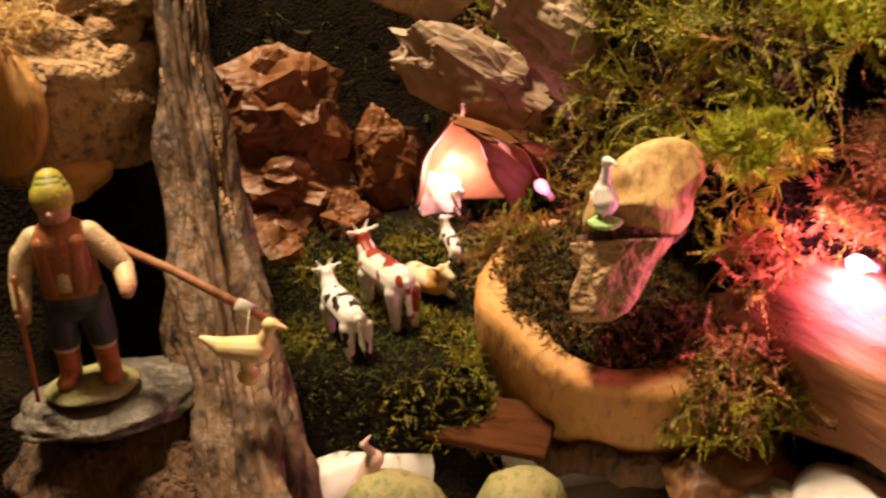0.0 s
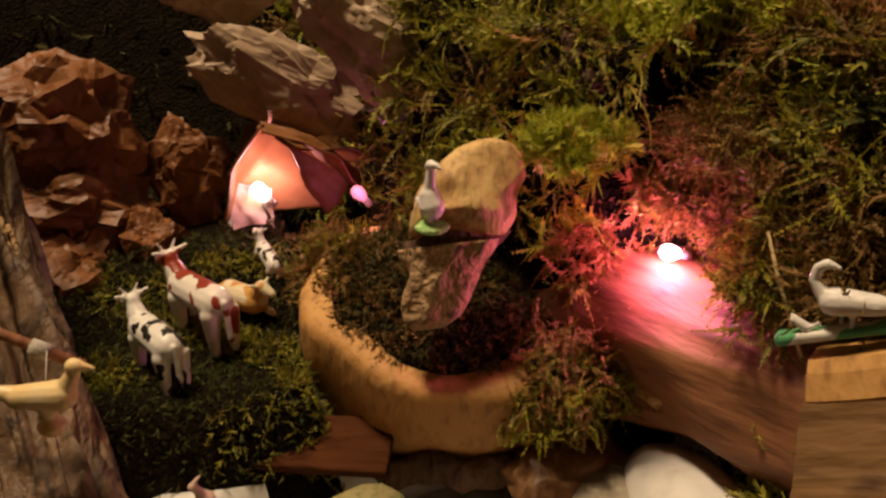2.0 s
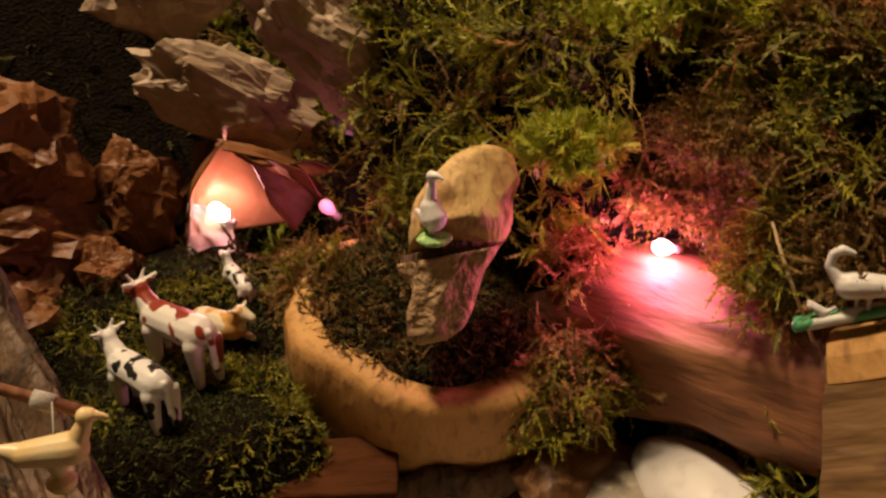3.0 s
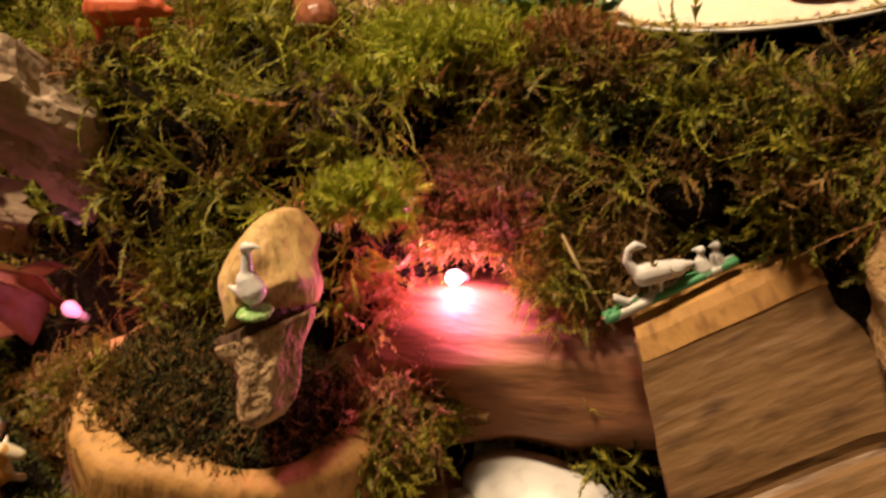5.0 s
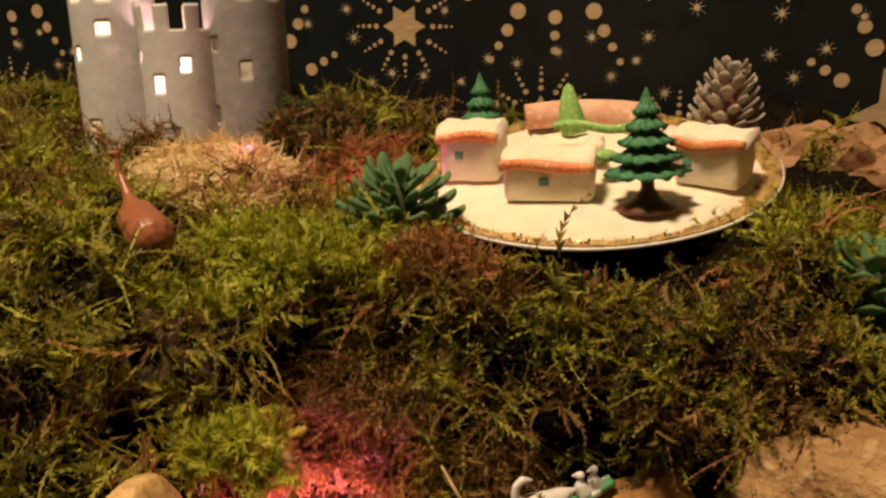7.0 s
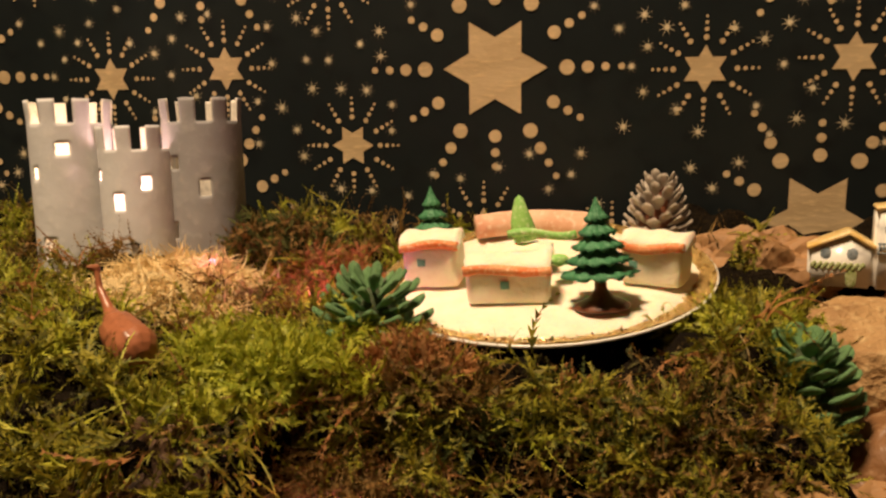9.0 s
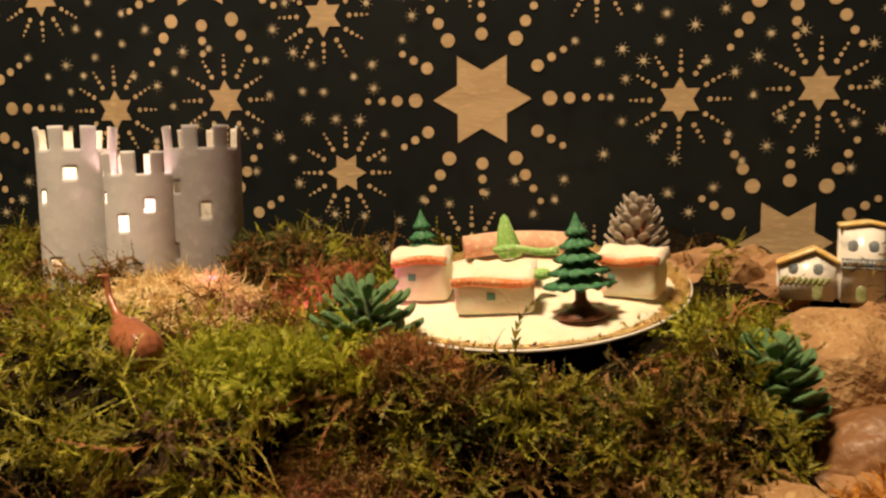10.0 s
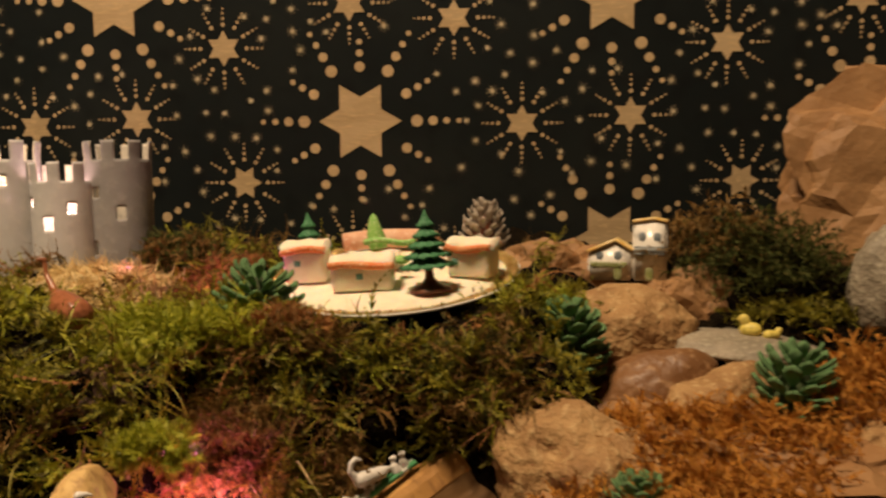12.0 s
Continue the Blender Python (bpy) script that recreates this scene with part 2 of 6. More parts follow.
def box(bm, size, centre=(0, 0, 0), bevel=0.0, mi=0, rot=None, segs=2):
    start = set(bm.verts)
    r = bmesh.ops.create_cube(bm, size=1, matrix=Matrix.Translation(centre) @ (rot or Matrix()) @ Matrix.Diagonal((*size, 1)))
    if bevel:
        es = list({e for v in r["verts"] for e in v.link_edges})
        bmesh.ops.bevel(bm, geom=es, offset=bevel, segments=segs, affect="EDGES", profile=0.6)
    for v in bm.verts:
        if v not in start:
            for f in v.link_faces:
                f.material_index = mi


def rock_bm(size, seed, sub=4, rough=0.25, freq=2.2, crease=0.0):
    """A stone or crumpled paper lump: a ball pushed about by noise, with creases if asked."""
    bm = bmesh.new()
    bmesh.ops.create_icosphere(bm, subdivisions=sub, radius=1)
    off = Vector((seed * 3.7, seed * 1.3, -seed * 2.1))
    for v in bm.verts:
        d = v.co.normalized()
        r = 1 + rough * noise.noise(d * freq + off) + rough * 0.45 * noise.noise(d * freq * 2.3 - off) + rough * 0.15 * noise.noise(d * freq * 7 + off)
        if crease:
            dist = noise.voronoi(d * freq * 1.3 + off)[0]
            r += crease * (0.5 - min(1.0, (dist[1] - dist[0]) * 1.6))
            dist = noise.voronoi(d * freq * 3.1 - off)[0]
            r += crease * 0.4 * (0.5 - min(1.0, (dist[1] - dist[0]) * 1.6))
        v.co = Vector((d.x * r * size[0], d.y * r * size[1], d.z * r * size[2]))
    return bm


def crumple_bm(size, seed, jag=0.2, coarse=2, fine=0.055):
    """Crumpled paper: uneven flat facets with sharp ridges, folded again at two finer scales."""
    rg = random.Random(seed * 17 + 3)
    bm = bmesh.new()
    bmesh.ops.create_icosphere(bm, subdivisions=coarse, radius=1)
    off = Vector((seed * 3.1, -seed * 1.7, seed * 0.9))
    folds = [(Vector([rg.gauss(0, 1) for _ in range(3)]).normalized(), rg.uniform(-0.6, 0.6), rg.uniform(-0.3, 0.3)) for _ in range(9)]
    for v in bm.verts:
        d = v.co.normalized()
        r = 1 + jag * noise.noise(d * 1.5 + off) * 1.4 + rg.uniform(-jag, jag) * 0.5
        r += jag * 1.6 * sum(w * (min(abs(d.dot(n) - c), 0.5) - 0.3) for n, c, w in folds)
        v.co = d * r + Vector([rg.uniform(-0.2, 0.2) / coarse for _ in range(3)])
    for amount in (fine, fine * 0.4, fine * 0.14)[:5 - coarse]:
        bmesh.ops.subdivide_edges(bm, edges=bm.edges[:], cuts=1, use_grid_fill=True)
        for v in bm.verts:
            v.co += v.co.normalized() * rg.uniform(-amount, amount)
    bmesh.ops.triangulate(bm, faces=bm.faces[:])
    for v in bm.verts:
        v.co = Vector((v.co.x * size[0], v.co.y * size[1], v.co.z * size[2]))
    return bm


def rock(name, place, size, seed, material, label, category="stone", rot=(0, 0, 0), rough=0.25, freq=1.6, crease=0.0, smooth=True, sub=4, group=""):
    ob = part(name, rock_bm(size, seed, sub, rough, freq, crease) if smooth else crumple_bm(size, seed, rough, 3, 0.05), material, smooth=smooth)
    ob.matrix_world = pose(*place, *rot)
    return tagged(ob, label, category, group)


def tube_bm(points, radii, seg=10, bm=None, mi=0, lump=0.0, seed=0, facets=0, ridge=0.0):
    """A bent tube through points."""
    bm = bm or bmesh.new()
    pts = [Vector(p) for p in points]
    rings = []
    for k, p in enumerate(pts):
        d = (pts[min(k + 1, len(pts) - 1)] - pts[max(k - 1, 0)]).normalized()
        q = d.to_track_quat("Z", "Y")
        ring = []
        for i in range(seg):
            a = 2 * math.pi * i / seg
            o = q @ Vector((math.cos(a), math.sin(a), 0))
            r = radii[k] * (1 + lump * noise.noise((p * 40 + o * 1.5) + Vector((seed, 0, 0))))
            if facets:
                w = 2 * math.pi / facets
                r *= math.cos(w / 2) ** 0.6 / math.cos((a + 0.35 * noise.noise(Vector((p.x * 9, 0, seed)))) % w - w / 2) ** 0.9
            if ridge:
                r *= 1 + ridge * noise.noise(Vector((math.cos(a) * 5, math.sin(a) * 5, k * 0.07 + seed))) + 0.5 * ridge * noise.noise(Vector((math.cos(a) * 13, math.sin(a) * 13, k * 0.25 + seed)))
            ring.append(bm.verts.new(p + o * r))
        rings.append(ring)
    for a, b in zip(rings, rings[1:]):
        for i in range(seg):
            f = bm.faces.new((a[i], a[(i + 1) % seg], b[(i + 1) % seg], b[i]))
            f.material_index = mi
    for ring in (rings[0][::-1], rings[-1]):
        bm.faces.new(ring).material_index = mi
    return bm


def smoothstep(a, b, x):
    t = np.clip((x - a) / (b - a), 0, 1)
    return t * t * (3 - 2 * t)


# ---- the lie of the land ----


def lip(x):
    return np.interp(x, [-0.3, -0.12, -0.07, -0.055, -0.045, 0.0, 0.06, 0.1, 0.2, 0.4], [0.23, 0.25, 0.268, 0.285, 0.325, 0.33, 0.328, 0.33, 0.34, 0.35])


def land(x, y):
    """Height of the ground: a low front, a steep bank and a sloping shelf behind."""
    x, y = np.asarray(x, float), np.asarray(y, float)
    shelf = np.interp(y, [0.2, 0.26, 0.3, 0.36, 0.42, 0.5], [0.235, 0.242, 0.25, 0.255, 0.266, 0.28]) + 0.01 * smoothstep(-0.06, -0.13, x)
    shelf = shelf - 0.014 * smoothstep(0.085, 0.06, np.hypot(x - 0.014, (y - 0.412) * 1.05))
    shelf = shelf - 0.045 * smoothstep(0.085, 0.13, x) * smoothstep(0.46, 0.38, y)
    front = 0.10 + 0.05 * smoothstep(-0.04, -0.06, x) * smoothstep(0.205, 0.185, y) + 0.015 * smoothstep(-0.1, -0.15, x)
    front = front + 0.09 * smoothstep(0.08, 0.13, x) * smoothstep(0.2, 0.29, y)
    s = smoothstep(lip(x) - 0.022, lip(x), y)
    n = 0.005 * np.sin(x * 61 + 3 * np.sin(y * 47)) + 0.004 * np.sin(y * 83 + x * 39) + 0.0055 * np.sin(x * 170 + y * 60) * np.sin(y * 190 - x * 70)
    h = front + (shelf - front) * s + n * (0.2 + 0.8 * s)
    # added rise at the front left: dark ground filling what is only black shadow
    h = h + 0.13 * smoothstep(-0.075, -0.13, x) * smoothstep(0.085, 0.03, y)
    return h + 0.16 * smoothstep(-0.22, -0.32, x) * smoothstep(0.4, 0.26, y)


gx, gy = np.meshgrid(np.linspace(-0.55, 0.6, 180), np.linspace(-0.15, 0.62, 130))
gv = np.stack([gx, gy, land(gx, gy)], -1).reshape(-1, 3)
idx = np.arange(gv.shape[0]).reshape(gx.shape)
gf = np.stack([idx[:-1, :-1], idx[:-1, 1:], idx[1:, 1:], idx[1:, :-1]], -1).reshape(-1, 4)
tagged(new("ground", np_mesh("ground", gv, gf, M_SOIL, True)), "peaty base under the moss, stepped in a bank, near black to paint in shade", "ground", kind="structure")

# ---- room ----
for nm, size, place in (("wall_north", (4.2, 0.1, 2.6), (0, 0.75, 0.6)), ("wall_south", (4.2, 0.1, 2.6), (0, -2.55, 0.6)),
                        ("wall_west", (0.1, 3.2, 2.6), (-2.05, -0.9, 0.6)), ("wall_east", (0.1, 3.2, 2.6), (2.05, -0.9, 0.6)),
                        ("ceiling", (4.2, 3.4, 0.1), (0, -0.9, 1.95)), ("floor", (4.2, 3.4, 0.1), (0, -0.9, -0.7))):
    bm = bmesh.new()
    box(bm, size, place)
    tagged(part(nm, bm, M_ROOM, smooth=False), "plain warm plaster room surface", nm.split("_")[0], kind="structure")
table = thing("table", pose(0, 0, 0), "dark wooden table under the whole display", "table")
bm = bmesh.new()
box(bm, (1.6, 1.05, 0.03), (0.02, 0.18, 0.08), 0.004)
part("tabletop", bm, M_TABLE, table)
for sx in (-0.72, 0.76):
    for sy in (-0.28, 0.62):
        bm = bmesh.new()
        box(bm, (0.06, 0.06, 0.715), (sx, sy, -0.2925), 0.003)
        part("leg", bm, M_TABLE, table)

# ---- star paper behind the display ----
PC = Vector((0.0, 0.507, 0.36))
PU, PV = Vector((0.99252, 0.12208, 0)), Vector((0.00605, -0.04919, 0.99877))
PN = PU.cross(PV)
PAPER = Matrix((( *[PU[0], PV[0], PN[0], PC[0]],), (PU[1], PV[1], PN[1], PC[1]), (PU[2], PV[2], PN[2], PC[2]), (0, 0, 0, 1)))


def ripple(u, v):
    return 0.0012 * math.sin(u * 9 + 1) + 0.0008 * math.sin(v * 23 + u * 5) + 0.0003 * math.exp(-((v - 0.012) / 0.006) ** 2)


paper = thing("star_paper", PAPER, "black wrapping paper printed with gold stars, hung as night sky", "wrapping paper")
bm = bmesh.new()
us, vs = np.linspace(-0.75, 0.75, 76), np.linspace(-0.24, 0.36, 61)
grid = [[bm.verts.new((u, v, ripple(u, v))) for u in us] for v in vs]
for j in range(60):
    for i in range(75):
        bm.faces.new((grid[j][i], grid[j][i + 1], grid[j + 1][i + 1], grid[j + 1][i]))
sheet = part("sheet", bm, M_PAPER, paper)
sheet.modifiers.new("thick", "SOLIDIFY").thickness = 0.0004
turn = math.radians(-1.5)


def on_paper(u, v):
    u, v = u * math.cos(turn) - v * math.sin(turn) - 0.0258, u * math.sin(turn) + v * math.cos(turn) + 0.0027
    return u, v


def print_star(bm, u, v, r, inner=0.577, phase=0.0, points=6, lift=0.0005):
    if not (-0.74 < u < 0.74 and -0.23 < v < 0.35):
        return
    c = bm.verts.new((u, v, ripple(u, v) + lift))
    ring = []
    for k in range(points * 2):
        a = phase + math.pi * k / points
        rr = r if k % 2 == 0 else r * inner
        x, y = u + rr * math.cos(a), v + rr * math.sin(a)
        ring.append(bm.verts.new((x, y, ripple(x, y) + lift)))
    for k in range(points * 2):
        bm.faces.new((c, ring[k], ring[(k + 1) % (points * 2)]))


dots, sparks = bmesh.new(), bmesh.new()
rng = random.Random(4)
CELL_U, CELL_V = 0.312, 0.154
SMALL = ((-0.0752, -0.0382, 0), (-0.086, 0.0459, 0.5), (0.0591, 0.0626, 0.5), (0.1012, -0.002, 0.5), (0.168, 0.0024, 0.5), (-0.006, -0.0815, 0.5))
spots = []
while len(spots) < 84:
    c = (rng.uniform(-0.5, 0.5) * CELL_U, rng.uniform(-0.5, 0.5) * CELL_V)
    gap = lambda p, q: math.hypot((p[0] - q[0] + CELL_U / 2) % CELL_U - CELL_U / 2, (p[1] - q[1] + CELL_V / 2) % CELL_V - CELL_V / 2)
    if gap(c, (0, 0)) > 0.046 and gap(c, (CELL_U / 2, CELL_V / 2)) > 0.046 and all(gap(c, s) > 0.022 for s in SMALL) and all(gap(c, s) > 0.0115 for s in spots):
        spots.append(c)
    elif rng.random() < 0.002:
        spots.append(c)
for i in range(-3, 4):
    for j in range(-2, 3):
        for half in (0, 1):
            bu, bv = (i + half / 2) * CELL_U, (j + half / 2) * CELL_V
            u, v = on_paper(bu, bv)
            star = bmesh.new()
            print_star(star, u, v, 0.0262, phase=turn)
            if len(star.verts):
                part("large_star", star, M_GOLD, paper, smooth=False)
            else:
                star.free()
            for k in range(12):
                a = math.radians(30 * k)
                for dist, r in (((0.0357, 0.0038), (0.0458, 0.003), (0.0543, 0.0021), (0.062, 0.0017)) if k % 2 == 0 else ((0.0337, 0.0033), (0.042, 0.0023), (0.049, 0.0018))):
                    print_star(dots, *on_paper(bu + dist * math.cos(a), bv + dist * math.sin(a)), r, inner=0.98)
        for su, sv, ph in SMALL:
            bu, bv = i * CELL_U + su, j * CELL_V + sv
            star = bmesh.new()
            print_star(star, *on_paper(bu, bv), 0.0112, phase=turn + ph * math.pi / 3)
            if len(star.verts):
                part("small_star", star, M_GOLD, paper, smooth=False)
            else:
                star.free()
            for k in range(12):
                a = math.radians(30 * k)
                for dist, r in ((0.0148, 0.0014), (0.0185, 0.0011), (0.0217, 0.0009), (0.0245, 0.0007)):
                    print_star(dots, *on_paper(bu + dist * math.cos(a), bv + dist * math.sin(a)), r, inner=0.98, points=4)
        for su, sv in spots:
            print_star(sparks, *on_paper(i * CELL_U + su, j * CELL_V + sv), rng.uniform(0.0034, 0.0048), inner=0.14, points=8, phase=rng.random())
            print_star(sparks, *on_paper(i * CELL_U + su, j * CELL_V + sv), 0.0014, inner=0.98, points=4, lift=0.0008)
tagged(part("dot_print", dots, M_GOLD, paper, smooth=False), kind="stuff")
tagged(part("spark_print", sparks, M_CREAM, paper, smooth=False), kind="stuff")

# ---- moss ----


def strands(name, p, nrm, length, material, seed, width=0.0006, curl=2.0, droop=0.35, leaf=2.6, spread=0.8, feather=0.32):
    """Feathery moss shoots: bent thin stems with pointed leaflets on both sides, shorter towards the tip; bare fibres where leaf is small."""
    r = np.random.RandomState(seed)
    n = len(p)
    d = nrm + spread * r.normal(size=(n, 3))
    d /= np.linalg.norm(d, axis=1)[:, None]
    ln = (length[0] + (length[1] - length[0]) * r.rand(n) ** 1.5)[:, None]
    bend = curl * r.normal(size=(n, 3))
    K = 8 if length[1] > 0.0075 else 5
    spine = [p]
    for k in range(1, K):
        bend = bend + 0.22 * curl * r.normal(size=(n, 3))
        d = d + bend / K + np.array([0, 0, -droop / K])
        d /= np.linalg.norm(d, axis=1)[:, None]
        spine.append(spine[-1] + d * ln / (K - 1))
    spine = np.stack(spine, 1)
    tang = np.gradient(spine, axis=1)
    tang /= np.linalg.norm(tang, axis=2)[:, :, None] + 1e-9
    ref = r.normal(size=(n, 1, 3))
    a = np.cross(tang, ref)
    a /= np.linalg.norm(a, axis=2)[:, :, None] + 1e-9
    b = np.cross(tang, a)
    leafy = leaf > 1.3
    w = (width * (0.3 if leafy else 1.0) * (0.6 + 0.8 * r.rand(n)))[:, None, None] * np.linspace(0.95, 0.3, K)[None, :, None]
    base = np.stack([spine + w * a, spine - w * a], 2).reshape(n, K * 2, 3)
    f = []
    for k in range(K - 1):
        q = k * 2
        f += [(q, q + 1, q + 3), (q, q + 3, q + 2)]
    c = K * 2
    if leafy:
        size = leaf * width * (0.7 + 0.6 * r.rand(n))
        step = (ln[:, 0] / (K - 1))[:, None] * 0.42
        extra = []
        for k in range(1, K):
            t = k / (K - 1)
            for q, ang in enumerate((0.0, math.pi, 1.57 + 2.2 * k)):
                side = a[:, k] * math.cos(ang) + b[:, k] * math.sin(ang) + 0.25 * r.normal(size=(n, 3))
                reach = (size * (1.15 - 0.75 * t) * (1.0 if q < 2 else 0.7))[:, None]
                tip = spine[:, k] + (side * (0.45 + 0.5 * feather) + tang[:, k] * 0.85) * reach
                foot = tang[:, k] * np.minimum(step * 1.6, reach * 0.55)
                extra += [spine[:, k] - foot, spine[:, k] + foot * 0.7, tip]
                f.append((c, c + 1, c + 2))
                c += 3
        verts = np.concatenate([base, np.stack(extra, 1)], 1)
    else:
        verts = base
    faces = np.array(f)[None] + (np.arange(n) * c)[:, None, None]
    return new(name, np_mesh(name, verts.reshape(-1, 3), faces.reshape(-1, 3), material))


def tufted(p, nrm, seed, per=16, wide=0.0032, lift=0.007, swirl=1.0):
    """Gathers shoots into tufts, each tuft leaning its own way and standing at its own height."""
    r = np.random.RandomState(seed + 400)
    m = max(1, len(p) // per)
    mine = r.randint(0, m, len(p))
    lean = r.normal(size=(m, 3)) * swirl
    up = (r.rand(m) ** 2 * lift)[:, None]
    off = r.normal(size=(len(p), 3)) * wide
    q = p[mine] + off * np.array([1, 1, 0.5]) + nrm[mine] * up[mine]
    return q, nrm[mine] + lean[mine] + off / wide * 0.35


def land_points(count, x0, x1, y0, y1, seed, keep=None, steep=True):
    """Random points on the ground, denser on the steep bank, with normals."""
    r = np.random.RandomState(seed)
    x, y = r.uniform(x0, x1, count * 4), r.uniform(y0, y1, count * 4)
    e = 0.002
    hx, hy = (land(x + e, y) - land(x - e, y)) / (2 * e), (land(x, y + e) - land(x, y - e)) / (2 * e)
    slope = np.sqrt(1 + hx ** 2 + hy ** 2)
    ok = r.rand(len(x)) * 4.0 < slope if steep else np.ones(len(x), bool)
    if keep is not None:
        ok &= keep(x, y)
    x, y, hx, hy, slope = (v[ok][:count] for v in (x, y, hx, hy, slope))
    nrm = np.stack([-hx, -hy, np.ones_like(hx)], 1) / slope[:, None]
    return np.stack([x, y, land(x, y)], 1), nrm


def patch(x, y, seed, freq=38.0):
    return np.sin(x * freq + seed) * np.cos(y * freq * 1.2 - seed * 2) + 0.7 * np.sin(x * freq * 2.3 - y * freq * 1.7 + seed * 3)


def clear(x, y):
    """Off the plate, the castle, the straw path, the rocks and the open front."""
    ok = ((x - 0.014) / 0.077) ** 2 + ((y - 0.41) / 0.079) ** 2 > 1
    ok &= ~((x < -0.12) & (y > 0.405)) | (x < -0.24)
    ok &= ~((x > 0.09) & (y < 0.47))
    ok &= y > lip(x) - 0.034
    ok &= y < 0.478
    ok &= ~((x > 0.02) & (y < 0.322))
    ok &= np.hypot(x + 0.094, y - 0.294) > 0.015
    ok &= ((x + 0.134) / 0.038) ** 2 + ((y - 0.378) / 0.036) ** 2 > 1
    return ok


# the dark undergrowth layer paints in the shade between the lighter tufts
for nm, m, cnt, lo, hi, lab, sd, lens, wd in (
        ("green_moss", M_GREEN, 13000, -0.2, 9, "tangled olive-green forest moss over the bank", 1, (0.009, 0.021), 0.00115),
        ("lime_moss", M_LIME, 6200, 0.3, 9, "bright yellow-green moss tips in patches", 2, (0.009, 0.019), 0.0012),
        ("brown_moss", M_BROWN, 5600, -9, 0.1, "dry brown moss between the green tufts", 3, (0.01, 0.023), 0.00095),
        ("dark_moss", M_DARK, 4700, -9, 9, "matted moss undergrowth, coloured dark to paint shade between tufts", 5, (0.005, 0.012), 0.0009)):
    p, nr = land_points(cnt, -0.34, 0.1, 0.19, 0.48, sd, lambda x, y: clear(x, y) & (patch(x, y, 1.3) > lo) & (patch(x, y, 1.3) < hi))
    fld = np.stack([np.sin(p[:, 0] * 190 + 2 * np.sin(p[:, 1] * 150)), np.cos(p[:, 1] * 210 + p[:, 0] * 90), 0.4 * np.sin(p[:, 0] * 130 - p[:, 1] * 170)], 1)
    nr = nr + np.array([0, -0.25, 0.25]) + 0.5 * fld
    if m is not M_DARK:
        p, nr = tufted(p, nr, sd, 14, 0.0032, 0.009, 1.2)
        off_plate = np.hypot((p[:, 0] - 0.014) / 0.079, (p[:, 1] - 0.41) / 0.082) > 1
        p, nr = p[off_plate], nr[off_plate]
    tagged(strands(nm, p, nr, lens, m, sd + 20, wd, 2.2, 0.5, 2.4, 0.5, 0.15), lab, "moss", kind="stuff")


# long soft curls lying over the tufts
for m, cnt, sd, lab in ((M_LIME, 420, 141, "long curled yellow-green moss shoots"), (M_GREEN, 520, 142, "long curled olive moss shoots"), (M_FOX, 260, 143, "long curled reddish moss shoots")):
    p, nr = land_points(cnt, -0.24, 0.09, 0.24, 0.4, sd, lambda x, y: clear(x, y) & (patch(x, y, 1.3) > (-9 if m is M_FOX else 0.0)))
    p, nr = tufted(p + nr * 0.004, nr + np.array([0, -0.5, 0.3]), sd, 6, 0.002, 0.006, 0.9)
    tagged(strands("curled_moss", p, nr, (0.015, 0.028), m, sd + 5, 0.0011, 4.0, 1.1, 2.0, 0.35, 0.1), lab, "moss", kind="stuff")


# soft feathery shoots scattered over the whole bank
for nm, m, cnt, sd, lab in (("feathery_moss", M_LIME, 3000, 91, "soft yellow-green feathery moss shoots over the bank"), ("feathery_moss", M_GREEN, 3200, 92, "soft olive feathery moss shoots over the bank")):
    p, nr = land_points(cnt, -0.34, 0.1, 0.19, 0.48, sd, lambda x, y: clear(x, y) & (patch(x, y, 1.3 + sd, 55) > -0.3))
    p, nr = tufted(p, nr + np.array([0, -0.3, 0.3]), sd, 14, 0.0026, 0.009, 0.9)
    off_plate = np.hypot((p[:, 0] - 0.014) / 0.08, (p[:, 1] - 0.41) / 0.084) > 1
    p, nr = p[off_plate], nr[off_plate]
    tagged(strands(nm, p, nr, (0.006, 0.014), m, sd + 5, 0.0009, 2.2, 0.4, 2.4, 0.5, 0.75), lab, "moss", kind="stuff")


def clump(name, place, size, count, material, label, seed, lens=(0.006, 0.012), width=0.0006, category="moss", droop=0.3, curl=2.0, leaf=2.6):
    """A cushion of moss shoots round a point."""
    r = np.random.RandomState(seed)
    if leaf > 1.3:
        count, width = int(count * 0.72), width * 1.6
    d = r.normal(size=(count, 3))
    d /= np.linalg.norm(d, axis=1)[:, None]
    d[:, 2] = np.abs(d[:, 2]) * 1.0 - 0.25
    lump = 1 + 0.35 * np.sin(d[:, :1] * 5 + seed) * np.cos(d[:, 1:2] * 6 + d[:, 2:] * 4)
    p = np.array(place) + d * np.array(size) * lump * (0.55 + 0.45 * r.rand(count, 1))
    p, d = tufted(p, 0.6 * d + np.array([0, -0.1, 0.3]), seed, 9, min(size) * 0.16, 0.003, 0.6)
    ob = strands(name, p, d, lens, material, seed, width, curl, droop, leaf, 0.6)
    return tagged(ob, label, category, kind="stuff")


